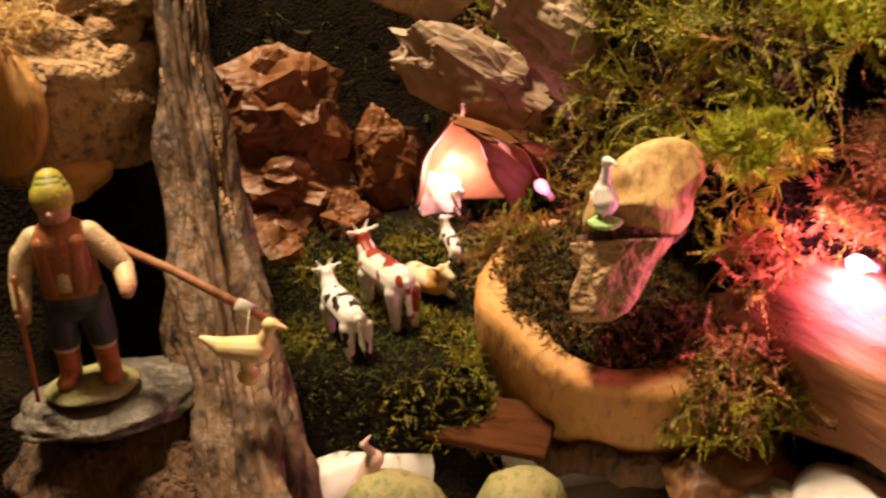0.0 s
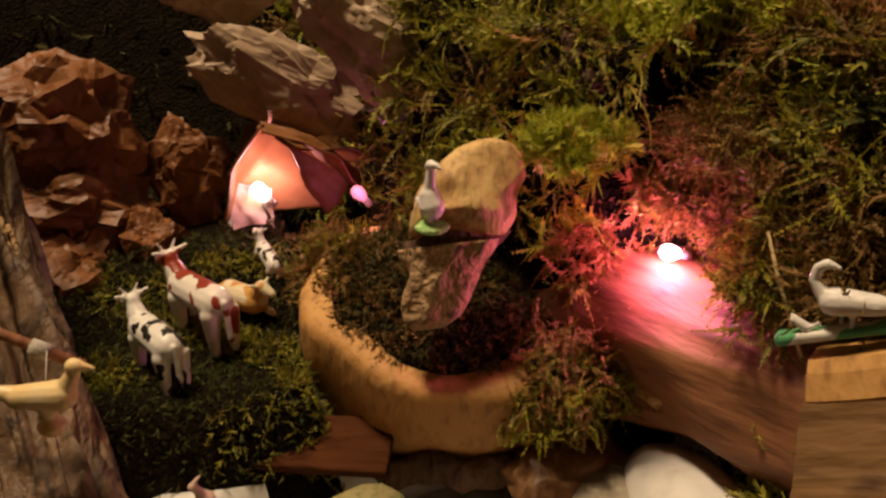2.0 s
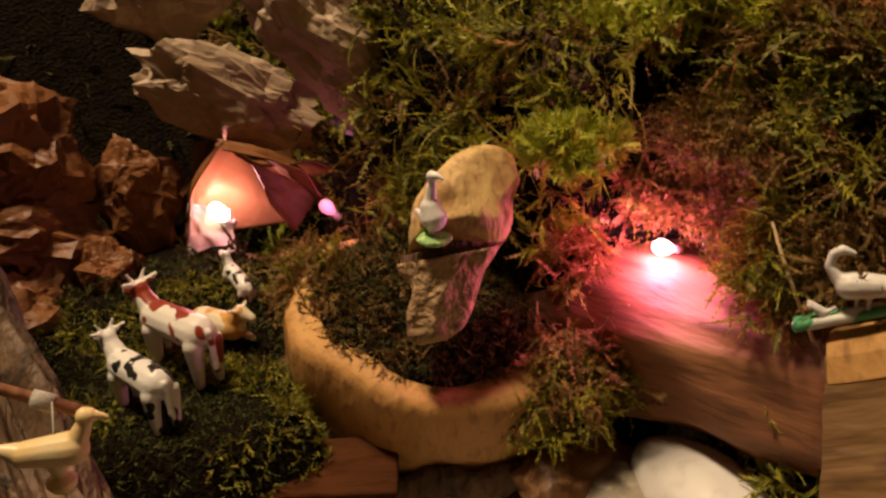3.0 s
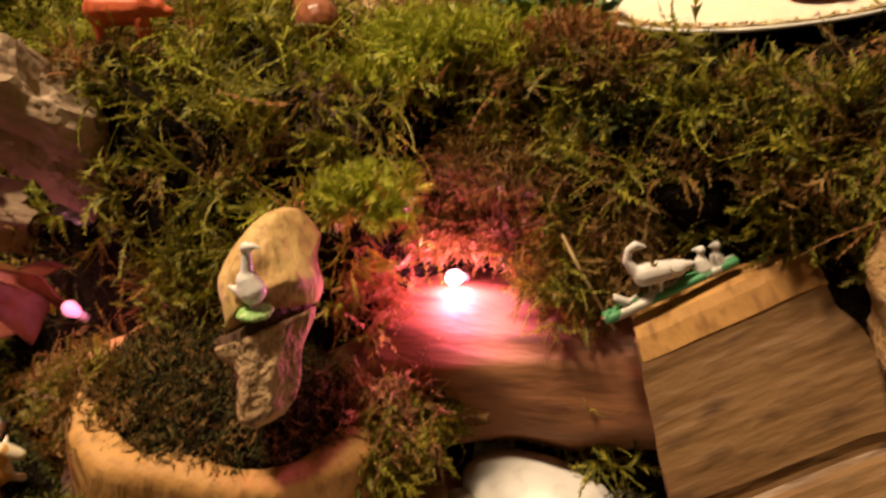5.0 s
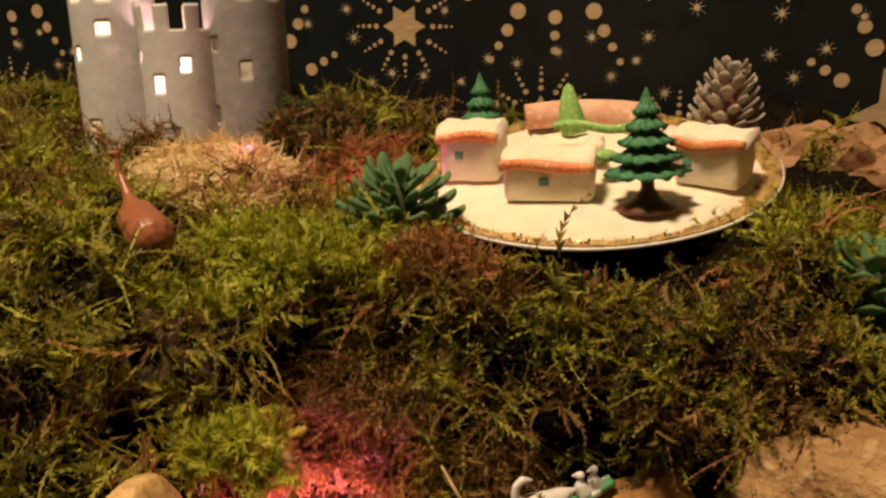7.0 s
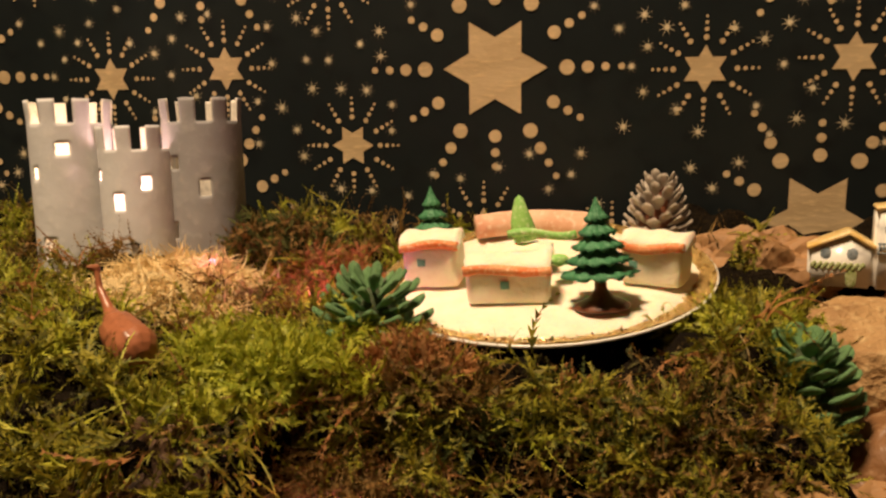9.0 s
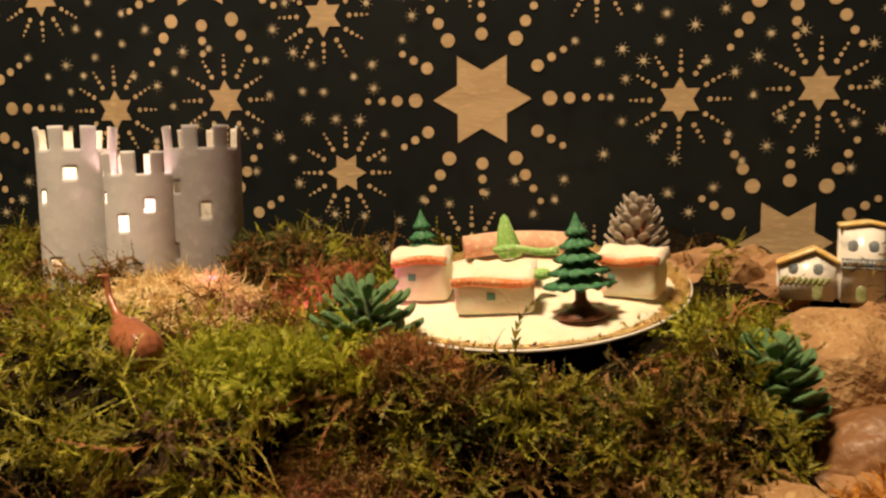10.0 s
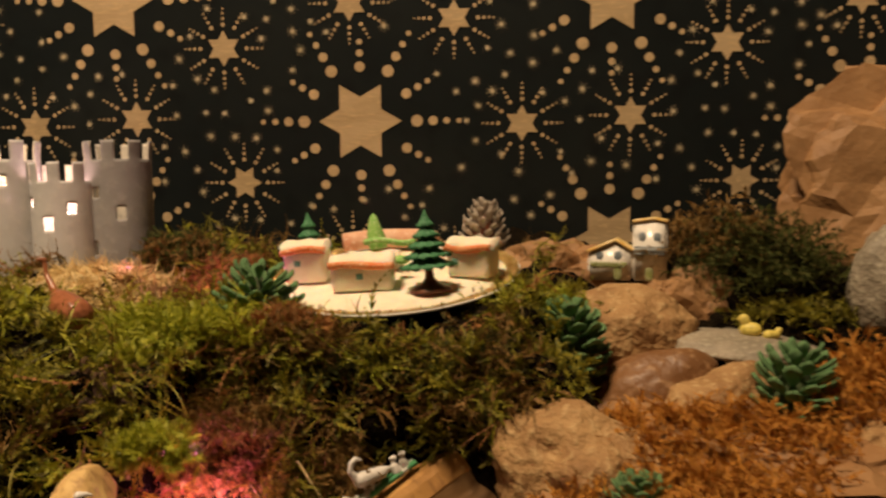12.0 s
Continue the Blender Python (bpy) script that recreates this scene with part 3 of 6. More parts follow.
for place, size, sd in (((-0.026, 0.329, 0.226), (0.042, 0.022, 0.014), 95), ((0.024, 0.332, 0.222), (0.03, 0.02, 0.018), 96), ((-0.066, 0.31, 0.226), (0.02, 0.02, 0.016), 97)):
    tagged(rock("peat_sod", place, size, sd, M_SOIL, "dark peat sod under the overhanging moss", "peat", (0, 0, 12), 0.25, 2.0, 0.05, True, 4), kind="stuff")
for m, cnt, sd, lab in ((M_BROWN, 750, 101, "dry brown moss overhanging the hollow with the bulb"), (M_GREEN, 1500, 102, "olive moss overhanging the hollow with the bulb"), (M_FOX, 400, 103, "reddish dry moss overhanging the hollow with the bulb")):
    clump("overhang_moss", (-0.026, 0.32, 0.227), (0.05, 0.014, 0.0155), cnt, m, lab, sd, (0.008, 0.018), 0.0006, droop=0.9)
for m, cnt, sd, lab in ((M_BUSH, 700, 105, "dark green moss on the steep bank"), (M_GREEN, 1500, 106, "olive moss tufts on the steep bank"), (M_BROWN, 900, 107, "brown moss on the steep bank")):
    clump("bank_moss", (0.052, 0.329, 0.23), (0.04, 0.013, 0.026), cnt, m, lab, sd, (0.007, 0.016), 0.0006, droop=0.7)
    clump("bank_moss", (0.012, 0.329, 0.24), (0.034, 0.014, 0.016), cnt // 2, m, lab, sd + 10, (0.007, 0.016), 0.0006, droop=0.7)
clump("hollow_moss", (-0.058, 0.294, 0.2), (0.014, 0.008, 0.014), 500, M_FOX, "reddish dry roots in the corner of the hollow", 131, (0.006, 0.013), 0.0005, droop=0.8)
clump("bank_moss", (0.09, 0.338, 0.232), (0.018, 0.013, 0.022), 700, M_GREEN, "olive moss above the ochre stone", 132, (0.006, 0.014), 0.0006)
clump("bank_moss", (0.045, 0.325, 0.212), (0.032, 0.009, 0.014), 800, M_GREEN, "olive moss behind the geese", 134, (0.006, 0.013), 0.0006, droop=0.8)
clump("fox_moss", (0.012, 0.335, 0.2465), (0.04, 0.009, 0.006), 380, M_FOX, "reddish moss pushed up against the plate", 135, (0.005, 0.01), 0.0006)
clump("green_moss_tuft", (0.032, 0.335, 0.2465), (0.04, 0.009, 0.006), 620, M_GREEN, "olive moss pushed up against the plate", 136, (0.005, 0.01), 0.0006)
clump("fox_moss", (-0.014, 0.326, 0.2585), (0.018, 0.013, 0.0065), 1100, M_FOX, "patch of dry fox-red moss on the lip of the bank", 104, (0.004, 0.009), 0.0005)
clump("lime_moss_tuft", (-0.056, 0.322, 0.2585), (0.032, 0.022, 0.007), 1000, M_LIME, "yellow-green moss cushion between bird and cone", 145, (0.006, 0.013), 0.0008)
clump("lime_moss_tuft", (-0.076, 0.284, 0.25), (0.018, 0.008, 0.006), 380, M_LIME, "bright moss tips before the terracotta bird", 146, (0.005, 0.01), 0.0008)
clump("lime_moss_tuft", (-0.041, 0.2655, 0.223), (0.012, 0.0115, 0.0095), 700, M_LIME, "bright lime moss tuft beside the wood chunk", 31, (0.004, 0.0085), 0.0009)
clump("bush_moss", (-0.102, 0.412, 0.284), (0.024, 0.017, 0.0145), 1500, M_BUSH, "dark round moss bush beside the castle", 32, (0.004, 0.009), 0.00045)
clump("bush_moss", (-0.1, 0.408, 0.285), (0.023, 0.016, 0.0145), 700, M_BROWN, "brown shoots in the round moss bush", 33, (0.004, 0.009), 0.0004)
clump("brown_moss_tuft", (-0.076, 0.402, 0.272), (0.021, 0.016, 0.0135), 1000, M_FOX, "dry reddish moss by the green cone", 34, (0.005, 0.011), 0.0005)
rock("straw_mound", (-0.137, 0.386, 0.2685), (0.037, 0.033, 0.0125), 111, M_STRAWBED, "matted pale straw mound below the castle", "straw", rough=0.3, freq=2.2)
clump("straw", (-0.137, 0.386, 0.271), (0.037, 0.033, 0.0125), 5200, M_STRAW, "pale matted straw fibres below the castle", 35, (0.005, 0.012), 0.0004, "straw", 1.5, 5.0, 1.2)
clump("green_moss_tuft", (0.094, 0.405, 0.258), (0.019, 0.02, 0.012), 800, M_GREEN, "olive moss between plate and stone", 133, (0.005, 0.011), 0.0005)
clump("green_moss_tuft", (0.087, 0.385, 0.25), (0.024, 0.026, 0.02), 1700, M_GREEN, "olive moss cushion beside the plate", 36, (0.005, 0.01), 0.0005)
clump("lime_moss_tuft", (0.086, 0.383, 0.256), (0.024, 0.024, 0.018), 600, M_LIME, "yellow-green tips on a moss cushion", 37, (0.005, 0.01), 0.0005)
clump("rust_moss", (0.155, 0.292, 0.2), (0.045, 0.026, 0.017), 2520, M_RUST, "rust-orange dried moss among stones", 38, (0.004, 0.01), 0.0005, curl=2.2)
clump("rust_moss", (0.235, 0.36, 0.224), (0.032, 0.03, 0.028), 1920, M_RUST, "rust-orange dried moss mound", 39, (0.004, 0.01), 0.0005, curl=2.2)
clump("dark_bush", (0.2, 0.438, 0.27), (0.042, 0.024, 0.036), 3400, M_BUSH, "bushy dark green moss before the paper mountain", 40, (0.003, 0.008), 0.0004)
clump("dark_bush", (0.18, 0.446, 0.282), (0.034, 0.02, 0.026), 1300, M_BROWN, "bushy brown moss before the paper mountain", 41, (0.004, 0.009), 0.0004)
clump("green_moss_tuft", (0.212, 0.424, 0.247), (0.034, 0.018, 0.012), 1200, M_GREEN, "low olive moss at the foot of the bush", 68, (0.003, 0.008), 0.0004)
clump("rust_moss", (0.142, 0.326, 0.216), (0.034, 0.024, 0.01), 1300, M_RUST, "rust-orange dried moss beside the ochre stone", 147, (0.004, 0.01), 0.0005, curl=2.2)
clump("rust_moss", (0.178, 0.335, 0.212), (0.04, 0.03, 0.016), 1800, M_RUST, "rust-orange dried moss before the grey slab", 69, (0.004, 0.01), 0.0005, curl=2.2)
clump("green_moss_tuft", (0.086, 0.342, 0.22), (0.013, 0.018, 0.03), 1300, M_GREEN, "olive moss running down to the stones", 70, (0.005, 0.012), 0.0005)
clump("brown_moss_tuft", (0.084, 0.336, 0.213), (0.014, 0.016, 0.03), 1100, M_BROWN, "brown moss running down to the stones", 71, (0.006, 0.012), 0.0005)
clump("overhang_moss", (-0.03, 0.305, 0.222), (0.032, 0.012, 0.013), 1300, M_BROWN, "dry tangled moss overhanging the lit hollow", 42, (0.007, 0.016), 0.00042, droop=0.8)
clump("overhang_moss", (-0.004, 0.304, 0.193), (0.012, 0.01, 0.028), 1100, M_GREEN, "moss hanging down beside the lit hollow", 43, (0.007, 0.015), 0.00045, droop=1.2)
clump("overhang_moss", (0.012, 0.313, 0.2), (0.014, 0.012, 0.028), 1000, M_BROWN, "brown moss hanging down beside the lit hollow", 44, (0.007, 0.015), 0.00042, droop=1.2)
clump("hollow_moss", (-0.052, 0.303, 0.205), (0.022, 0.008, 0.018), 1100, M_BROWN, "tangled roots and moss at the side of the lit hollow", 79, (0.006, 0.015), 0.0005, droop=0.6)
clump("hollow_moss", (-0.036, 0.309, 0.198), (0.028, 0.008, 0.018), 1500, M_BROWN, "tangled roots and moss at the back of the lit hollow", 72, (0.006, 0.016), 0.0005, droop=0.6)
clump("brown_moss_tuft", (0.072, 0.34, 0.238), (0.018, 0.014, 0.014), 900, M_BROWN, "brown moss below the plate", 73, (0.008, 0.016), 0.0005)
clump("green_moss_tuft", (0.08, 0.352, 0.245), (0.016, 0.014, 0.012), 700, M_GREEN, "olive moss below the plate", 74, (0.007, 0.015), 0.0006)
clump("lime_moss_tuft", (-0.06, 0.312, 0.25), (0.024, 0.018, 0.01), 420, M_LIME, "long bright moss shoots on the lip of the bank", 75, (0.01, 0.02), 0.0008)
clump("lime_moss_tuft", (-0.035, 0.338, 0.257), (0.022, 0.014, 0.008), 320, M_LIME, "feathery yellow-green moss before the cone", 76, (0.009, 0.019), 0.0008)
clump("lime_moss_tuft", (-0.14, 0.33, 0.262), (0.028, 0.02, 0.009), 360, M_LIME, "feathery yellow-green moss on the shelf", 77, (0.009, 0.019), 0.0008)
p, nr = land_points(60, -0.06, 0.085, 0.3, 0.35, 80, clear)
tagged(strands("dry_tendrils", p, nr + np.array([0, -0.6, 0.2]), (0.012, 0.03), M_STRAW, 81, 0.0003, 4.5, 0.3, 1.2), "pale curled dry stems hanging in the bank", "dry stems", kind="stuff")
clump("root_tangle", (0.004, 0.303, 0.2), (0.02, 0.009, 0.022), 120, M_BROWN, "pale curled roots beside the lit hollow", 78, (0.005, 0.012), 0.0004, "roots", 0.6, 6.0, 1.2)
clump("root_tangle", (-0.06, 0.279, 0.185), (0.014, 0.012, 0.022), 800, M_FOX, "reddish tangled roots between stump and log", 45, (0.006, 0.014), 0.0005, droop=1.0, curl=4.0)
clump("lime_moss_tuft", (-0.07, 0.328, 0.258), (0.03, 0.02, 0.009), 700, M_LIME, "long bright yellow-green moss on the shelf", 46, (0.008, 0.015), 0.0006)
clump("brown_moss_tuft", (-0.012, 0.322, 0.252), (0.03, 0.014, 0.01), 900, M_BROWN, "dry brown moss along the lip of the bank", 47, (0.008, 0.016), 0.0005)
clump("green_moss_tuft", (-0.108, 0.207, 0.167), (0.02, 0.014, 0.012), 900, M_GREEN, "moss tangle spilling over the stump's rim", 48, (0.005, 0.012), 0.0005)
clump("brown_moss_tuft", (-0.102, 0.204, 0.168), (0.024, 0.014, 0.012), 700, M_BROWN, "brown moss tangle spilling over the stump's rim", 49, (0.006, 0.013), 0.00045)
clump("straw", (-0.112, 0.362, 0.263), (0.022, 0.016, 0.007), 900, M_STRAW, "pale straw fibres trodden into the moss", 67, (0.006, 0.014), 0.0004, "straw", 1.2, 4.5, 1.2)
bk = part("bark_piece", rock_bm((0.021, 0.012, 0.021), 31, 5, 0.35, 2.4, 0.12), M_BARK)
bk.matrix_world = pose(-0.078, 0.275, 0.232, 10, 30, 15)
tagged(bk, "dark bark lump half buried in the moss bank", "bark")
clump("brown_moss_tuft", (-0.082, 0.273, 0.235), (0.02, 0.013, 0.02), 420, M_BROWN, "thin brown moss over the bark lump", 120, (0.005, 0.012), 0.0005)
# low meadow by the cows
p, nr = land_points(5200, -0.16, -0.05, 0.1, 0.2, 50, steep=False)
tagged(strands("meadow_moss", p, nr, (0.002, 0.005), M_BUSH, 51, 0.00035, spread=0.7), "short green moss meadow under the cows", "moss", kind="stuff")
p, nr = land_points(1900, -0.14, -0.05, 0.1, 0.2, 54, lambda x, y: patch(x, y, 2.2, 60) > 0.0, steep=False)
tagged(strands("meadow_tips", p, nr, (0.003, 0.007), M_GREEN, 55, 0.0006, spread=0.7), "fresh green moss tips on the meadow", "moss", kind="stuff")
# shade on the left slope is put into this moss's near-black colour
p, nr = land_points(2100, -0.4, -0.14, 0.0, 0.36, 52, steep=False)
tagged(strands("painted_shade_moss", p, nr, (0.006, 0.013), M_DARK, 53, 0.001), "moss coloured blackish to paint the shade behind the paper rocks", "moss", kind="stuff")

# ---- stump with moss and wood chunk ----
STUMP = pose(-0.0905, 0.239, 0.127, 0, 15, 0) @ Matrix.Diagonal((0.96, 0.96, 0.96, 1))
stump = thing("stump", STUMP, "short log slice with pale cut wood and a mossy top", "log")


def stump_wob(a, k, r, z):
    w = 1 + 0.04 * math.sin(3 * a + 1) + 0.02 * math.sin(7 * a) + 0.004 * math.sin(17 * a + 0.4 * k) + 0.02 * noise.noise(Vector((3 * math.cos(a), 3 * math.sin(a), z * 40))) + 0.016 * noise.noise(Vector((14 * math.cos(a), 14 * math.sin(a), z * 30))) - 0.03 * max(0.0, noise.noise(Vector((6 * math.cos(a), 6 * math.sin(a), 7))) - 0.25)
    return r * w, z + 0.0015 * math.sin(5 * a)


bm = bmesh.new()
lathe(bm, [(0.0, 0.0), (0.04, 0.0), (0.047, 0.004), (0.0495, 0.012), (0.0505, 0.026), (0.0505, 0.038), (0.0498, 0.0415), (0.0482, 0.0432), (0.045, 0.044), (0.039, 0.044), (0.0, 0.044)], 64, stump_wob)
part("wood", bm, M_WOOD, stump)
bm = bmesh.new()
lathe(bm, [(0.0525, -0.001), (0.0535, 0.004), (0.053, 0.011), (0.0508, 0.0135), (0.049, 0.006), (0.05, -0.001)], 90, lambda a, k, r, z: (r * (1.01 + 0.04 * math.sin(3 * a + 1) + 0.02 * math.sin(7 * a) + 0.02 * math.sin(31 * a + 2 * k)), z + 0.004 * math.sin(4 * a + 2) + 0.002 * math.sin(13 * a)))
part("bark", bm, M_BARK, stump, "rough dark bark left round the foot")
r = np.random.RandomState(8)
ang = r.uniform(0, 6.283, 5200)
rad = np.sqrt(r.rand(5200)) * (0.0425 + 0.0022 * np.sin(5 * ang) + 0.0015 * np.sin(13 * ang))
local = np.stack([rad * np.cos(ang), rad * np.sin(ang), 0.044 + 0.01 * (1 - (rad / 0.042) ** 2)], 1)
ms = strands("moss_cap", local, np.tile([0.0, 0, 1.0], (5200, 1)), (0.0025, 0.0055), M_DARK, 61, 0.00045, spread=0.8)
ms.parent = stump
tagged(ms, "dark damp moss cap")
ms = strands("moss_tangle", local[::3], np.tile([0.0, 0, 0.8], (len(local[::3]), 1)), (0.003, 0.007), M_BROWN, 86, 0.0006, 3.0, 0.4, 2.6, 0.9)
ms.parent = stump
tagged(ms, "brown curled moss strands")
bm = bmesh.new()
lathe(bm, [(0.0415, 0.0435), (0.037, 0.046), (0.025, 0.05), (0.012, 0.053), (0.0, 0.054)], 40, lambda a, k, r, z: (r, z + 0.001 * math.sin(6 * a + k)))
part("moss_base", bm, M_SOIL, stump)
clump("brown_moss_tuft", (-0.118, 0.258, 0.185), (0.024, 0.024, 0.02), 1100, M_BROWN, "tangled brown-green moss behind the stump", 62, (0.006, 0.013), 0.0005)
clump("green_moss_tuft", (-0.115, 0.255, 0.192), (0.025, 0.024, 0.018), 1100, M_GREEN, "tangled green moss behind the stump", 63, (0.006, 0.013), 0.0005)
clump("hanging_moss", (-0.034, 0.264, 0.147), (0.011, 0.018, 0.024), 650, M_GREEN, "moss hanging over the side of the stump", 64, (0.006, 0.014), 0.0005, droop=1.5)
clump("hanging_moss", (-0.036, 0.265, 0.149), (0.011, 0.018, 0.024), 700, M_BROWN, "brown moss hanging over the side of the stump", 65, (0.006, 0.014), 0.0005, droop=1.5)

chunk = thing("wood_chunk", pose(-0.0505, 0.2362, 0.1998, 0, -8, 0), "split piece of pale wood with bark edge, standing on moss", "wood piece")


def chunk_bm(t0, t1, seed, rough, cuts):
    """A stretch of the leaning wood piece, flattened, with saw cuts where asked."""
    bm = bmesh.new()
    rings, n = [], 28
    for k in range(n):
        t = t0 + (t1 - t0) * k / (n - 1)
        c = Vector((0.0045 - 0.0075 * t, -0.0135 + 0.0215 * t, -0.0275 + 0.0515 * t))
        r = float(np.interp(t, [0, 0.05, 0.18, 0.4, 0.6, 0.78, 0.9, 0.97, 1], [0.0045, 0.0078, 0.0098, 0.0128, 0.0152, 0.0148, 0.0112, 0.0075, 0.003]))
        ring = []
        for i in range(40):
            a = 2 * math.pi * i / 40
            o = Vector((math.cos(a) * 0.72, math.sin(a), 0.2 * math.cos(a)))
            v = c + o * r * (1 + rough * noise.noise(Vector((o.x * 2, o.y * 2, t * 5 + seed))) + 0.3 * rough * noise.noise(Vector((o.x * 9, o.y * 9, t * 6 + seed))))
            for n_cut, depth in cuts:
                over = v.dot(n_cut) - depth
                if over > 0:
                    v -= n_cut * over * 0.92
            ring.append(bm.verts.new(v))
        rings.append(ring)
    for p, q in zip(rings, rings[1:]):
        for i in range(40):
            bm.faces.new((p[i], p[(i + 1) % 40], q[(i + 1) % 40], q[i]))
    bm.faces.new(rings[0][::-1])
    bm.faces.new(rings[-1])
    return bm


part("block", chunk_bm(0.47, 1.0, 2, 0.24, ((Vector((0.83, -0.35, -0.43)).normalized(), 0.0058), (Vector((0.9, 0.1, 0.42)).normalized(), 0.0125))), M_PALEWOOD, chunk)
part("bark_side", chunk_bm(0.0, 0.45, 6, 0.3, ()), M_BARKPALE, chunk, "brown lower part with bark")
part("notch", chunk_bm(0.42, 0.49, 9, 0.5, ((Vector((1, 0, 0)), 0.006),)), M_BARK, chunk, "dark notch between the halves")

# ---- logs and split wood ----
LOG = pose(-0.005, 0.316, 0.161, 0, -3, 19.9)
lg = thing("fallen_log", LOG, "reddish-brown debarked log under the moss bank", "log")
part("trunk", tube_bm([(x, 0, 0) for x in np.linspace(-0.085, 0.085, 30)], [0.033 - 0.0004 * k + 0.0008 * math.sin(k) for k in range(30)], 84, lump=0.09, facets=7, ridge=0.02), M_LOG, lg)
bm = bmesh.new()
box(bm, (0.009, 0.004, 0.0015), (0, 0, 0), 0.0005)
lf = part("wood_chip", bm, M_PALEWOOD)
lf.matrix_world = pose(-0.0215, 0.2825, 0.1535, 40, 10, 20)
tagged(lf, "small pale orange wood chip on the log", "wood chip")
corner = Vector((0.0265, 0.2932, 0.1863))
ex = Vector((0.0304, 0.0243, 0.0176)).normalized()
ez = -Vector((0.0145, -0.01, -0.033))
ez = (ez - ex * ez.dot(ex)).normalized()
ey = ez.cross(ex)
SPLIT = Matrix(((ex.x, ey.x, ez.x, corner.x), (ex.y, ey.y, ez.y, corner.y), (ex.z, ey.z, ez.z, corner.z), (0, 0, 0, 1)))
plank = thing("split_log", SPLIT, "split log with dark layered grain and a pale sawn edge", "log")


def split_part(prof, x0, x1, n, ripple_size, seed):
    """A length of split wood: the outline (back, up) drawn along x, rippled along the grain."""
    bm = bmesh.new()
    rings = []
    for k in range(n):
        x = x0 + (x1 - x0) * k / (n - 1)
        fall = 14 * max(0.0, x - 0.048) ** 2
        ring = []
        for y, z in prof:
            g = noise.noise(Vector((x * 14, z * 130, seed))) + 0.4 * noise.noise(Vector((x * 45, z * 420, seed + 4)))
            ring.append(bm.verts.new((x + 0.247 * z + 0.0012 * noise.noise(Vector((seed, y * 90, z * 120))), y + ripple_size * g, z - fall + 0.0006 * noise.noise(Vector((x * 60, y * 99, seed))))))
        rings.append(ring)
    m = len(prof)
    for p, q in zip(rings, rings[1:]):
        for i in range(m):
            bm.faces.new((p[i], q[i], q[(i + 1) % m], p[(i + 1) % m]))
    bm.faces.new(rings[0])
    bm.faces.new(rings[-1][::-1])
    return bm


face = [(0.0, -0.0005 - 0.0011 * k) for k in range(40)] + [(0.0012, -0.046), (0.0015, -0.0475), (0.0008, -0.049)] + [(-0.001 - 0.0002 * k, -0.05 - 0.0012 * k) for k in range(26)]
part("block", split_part([(0.03, 0.003), (0.006, 0.0028)] + face + [(0.032, -0.082)], 0.0, 0.105, 66, 0.0006, 3), M_PLANK, plank, smooth=False)
part("sawn_edge", split_part([(0.0305, 0.0066), (0.009, 0.0072), (0.004, 0.0058), (0.0, 0.003), (-0.0005, 0.0), (-0.0003, -0.006), (0.0004, -0.0068), (0.002, -0.004), (0.0305, 0.002)], 0.0006, 0.103, 46, 0.0002, 7), M_WOOD, plank, "pale sawn edge", smooth=False)

# twigs
for nm, pts, rad, mt, lab in (("stick", [(0.0009, 0.2975, 0.2105), (0.0055, 0.2978, 0.2025), (0.0105, 0.2985, 0.1942), (0.0165, 0.3, 0.184)], [0.0004, 0.0005, 0.0005, 0.0005], M_STRAW, "thin pale dry stick leaning on the split log"),
                              ("curled_tendril", [(0.052, 0.326, 0.243), (0.057, 0.325, 0.246), (0.062, 0.324, 0.24), (0.062, 0.324, 0.232), (0.058, 0.324, 0.226)], [0.00045] * 5, M_STRAW, "curled dry plant tendril in the moss"),
                              ("dry_twig", [(-0.1, 0.412, 0.27), (-0.088, 0.41, 0.28), (-0.08, 0.409, 0.29), (-0.083, 0.408, 0.297)], [0.0011, 0.001, 0.0008, 0.0005], M_BROWN, "dry curled brown twig in the moss")):
    tagged(part(nm, tube_bm(pts, rad, 6), mt), lab, "twig")

# ---- front: tray, pebbles ----
tray = thing("plastic_tray", pose(-0.004, 0.225, 0.1035, 0, 0, 12), "white plastic tray used as a pond, under the stump", "tray")
bm = bmesh.new()


def rrect(hx, hy, rad, z, n=8):
    out = []
    for cx, cy, a0 in ((hx - rad, hy - rad, 0), (-hx + rad, hy - rad, 90), (-hx + rad, -hy + rad, 180), (hx - rad, -hy + rad, 270)):
        for k in range(n + 1):
            a = math.radians(a0 + 90 * k / n)
            out.append((cx + rad * math.cos(a), cy + rad * math.sin(a), z))
    return out


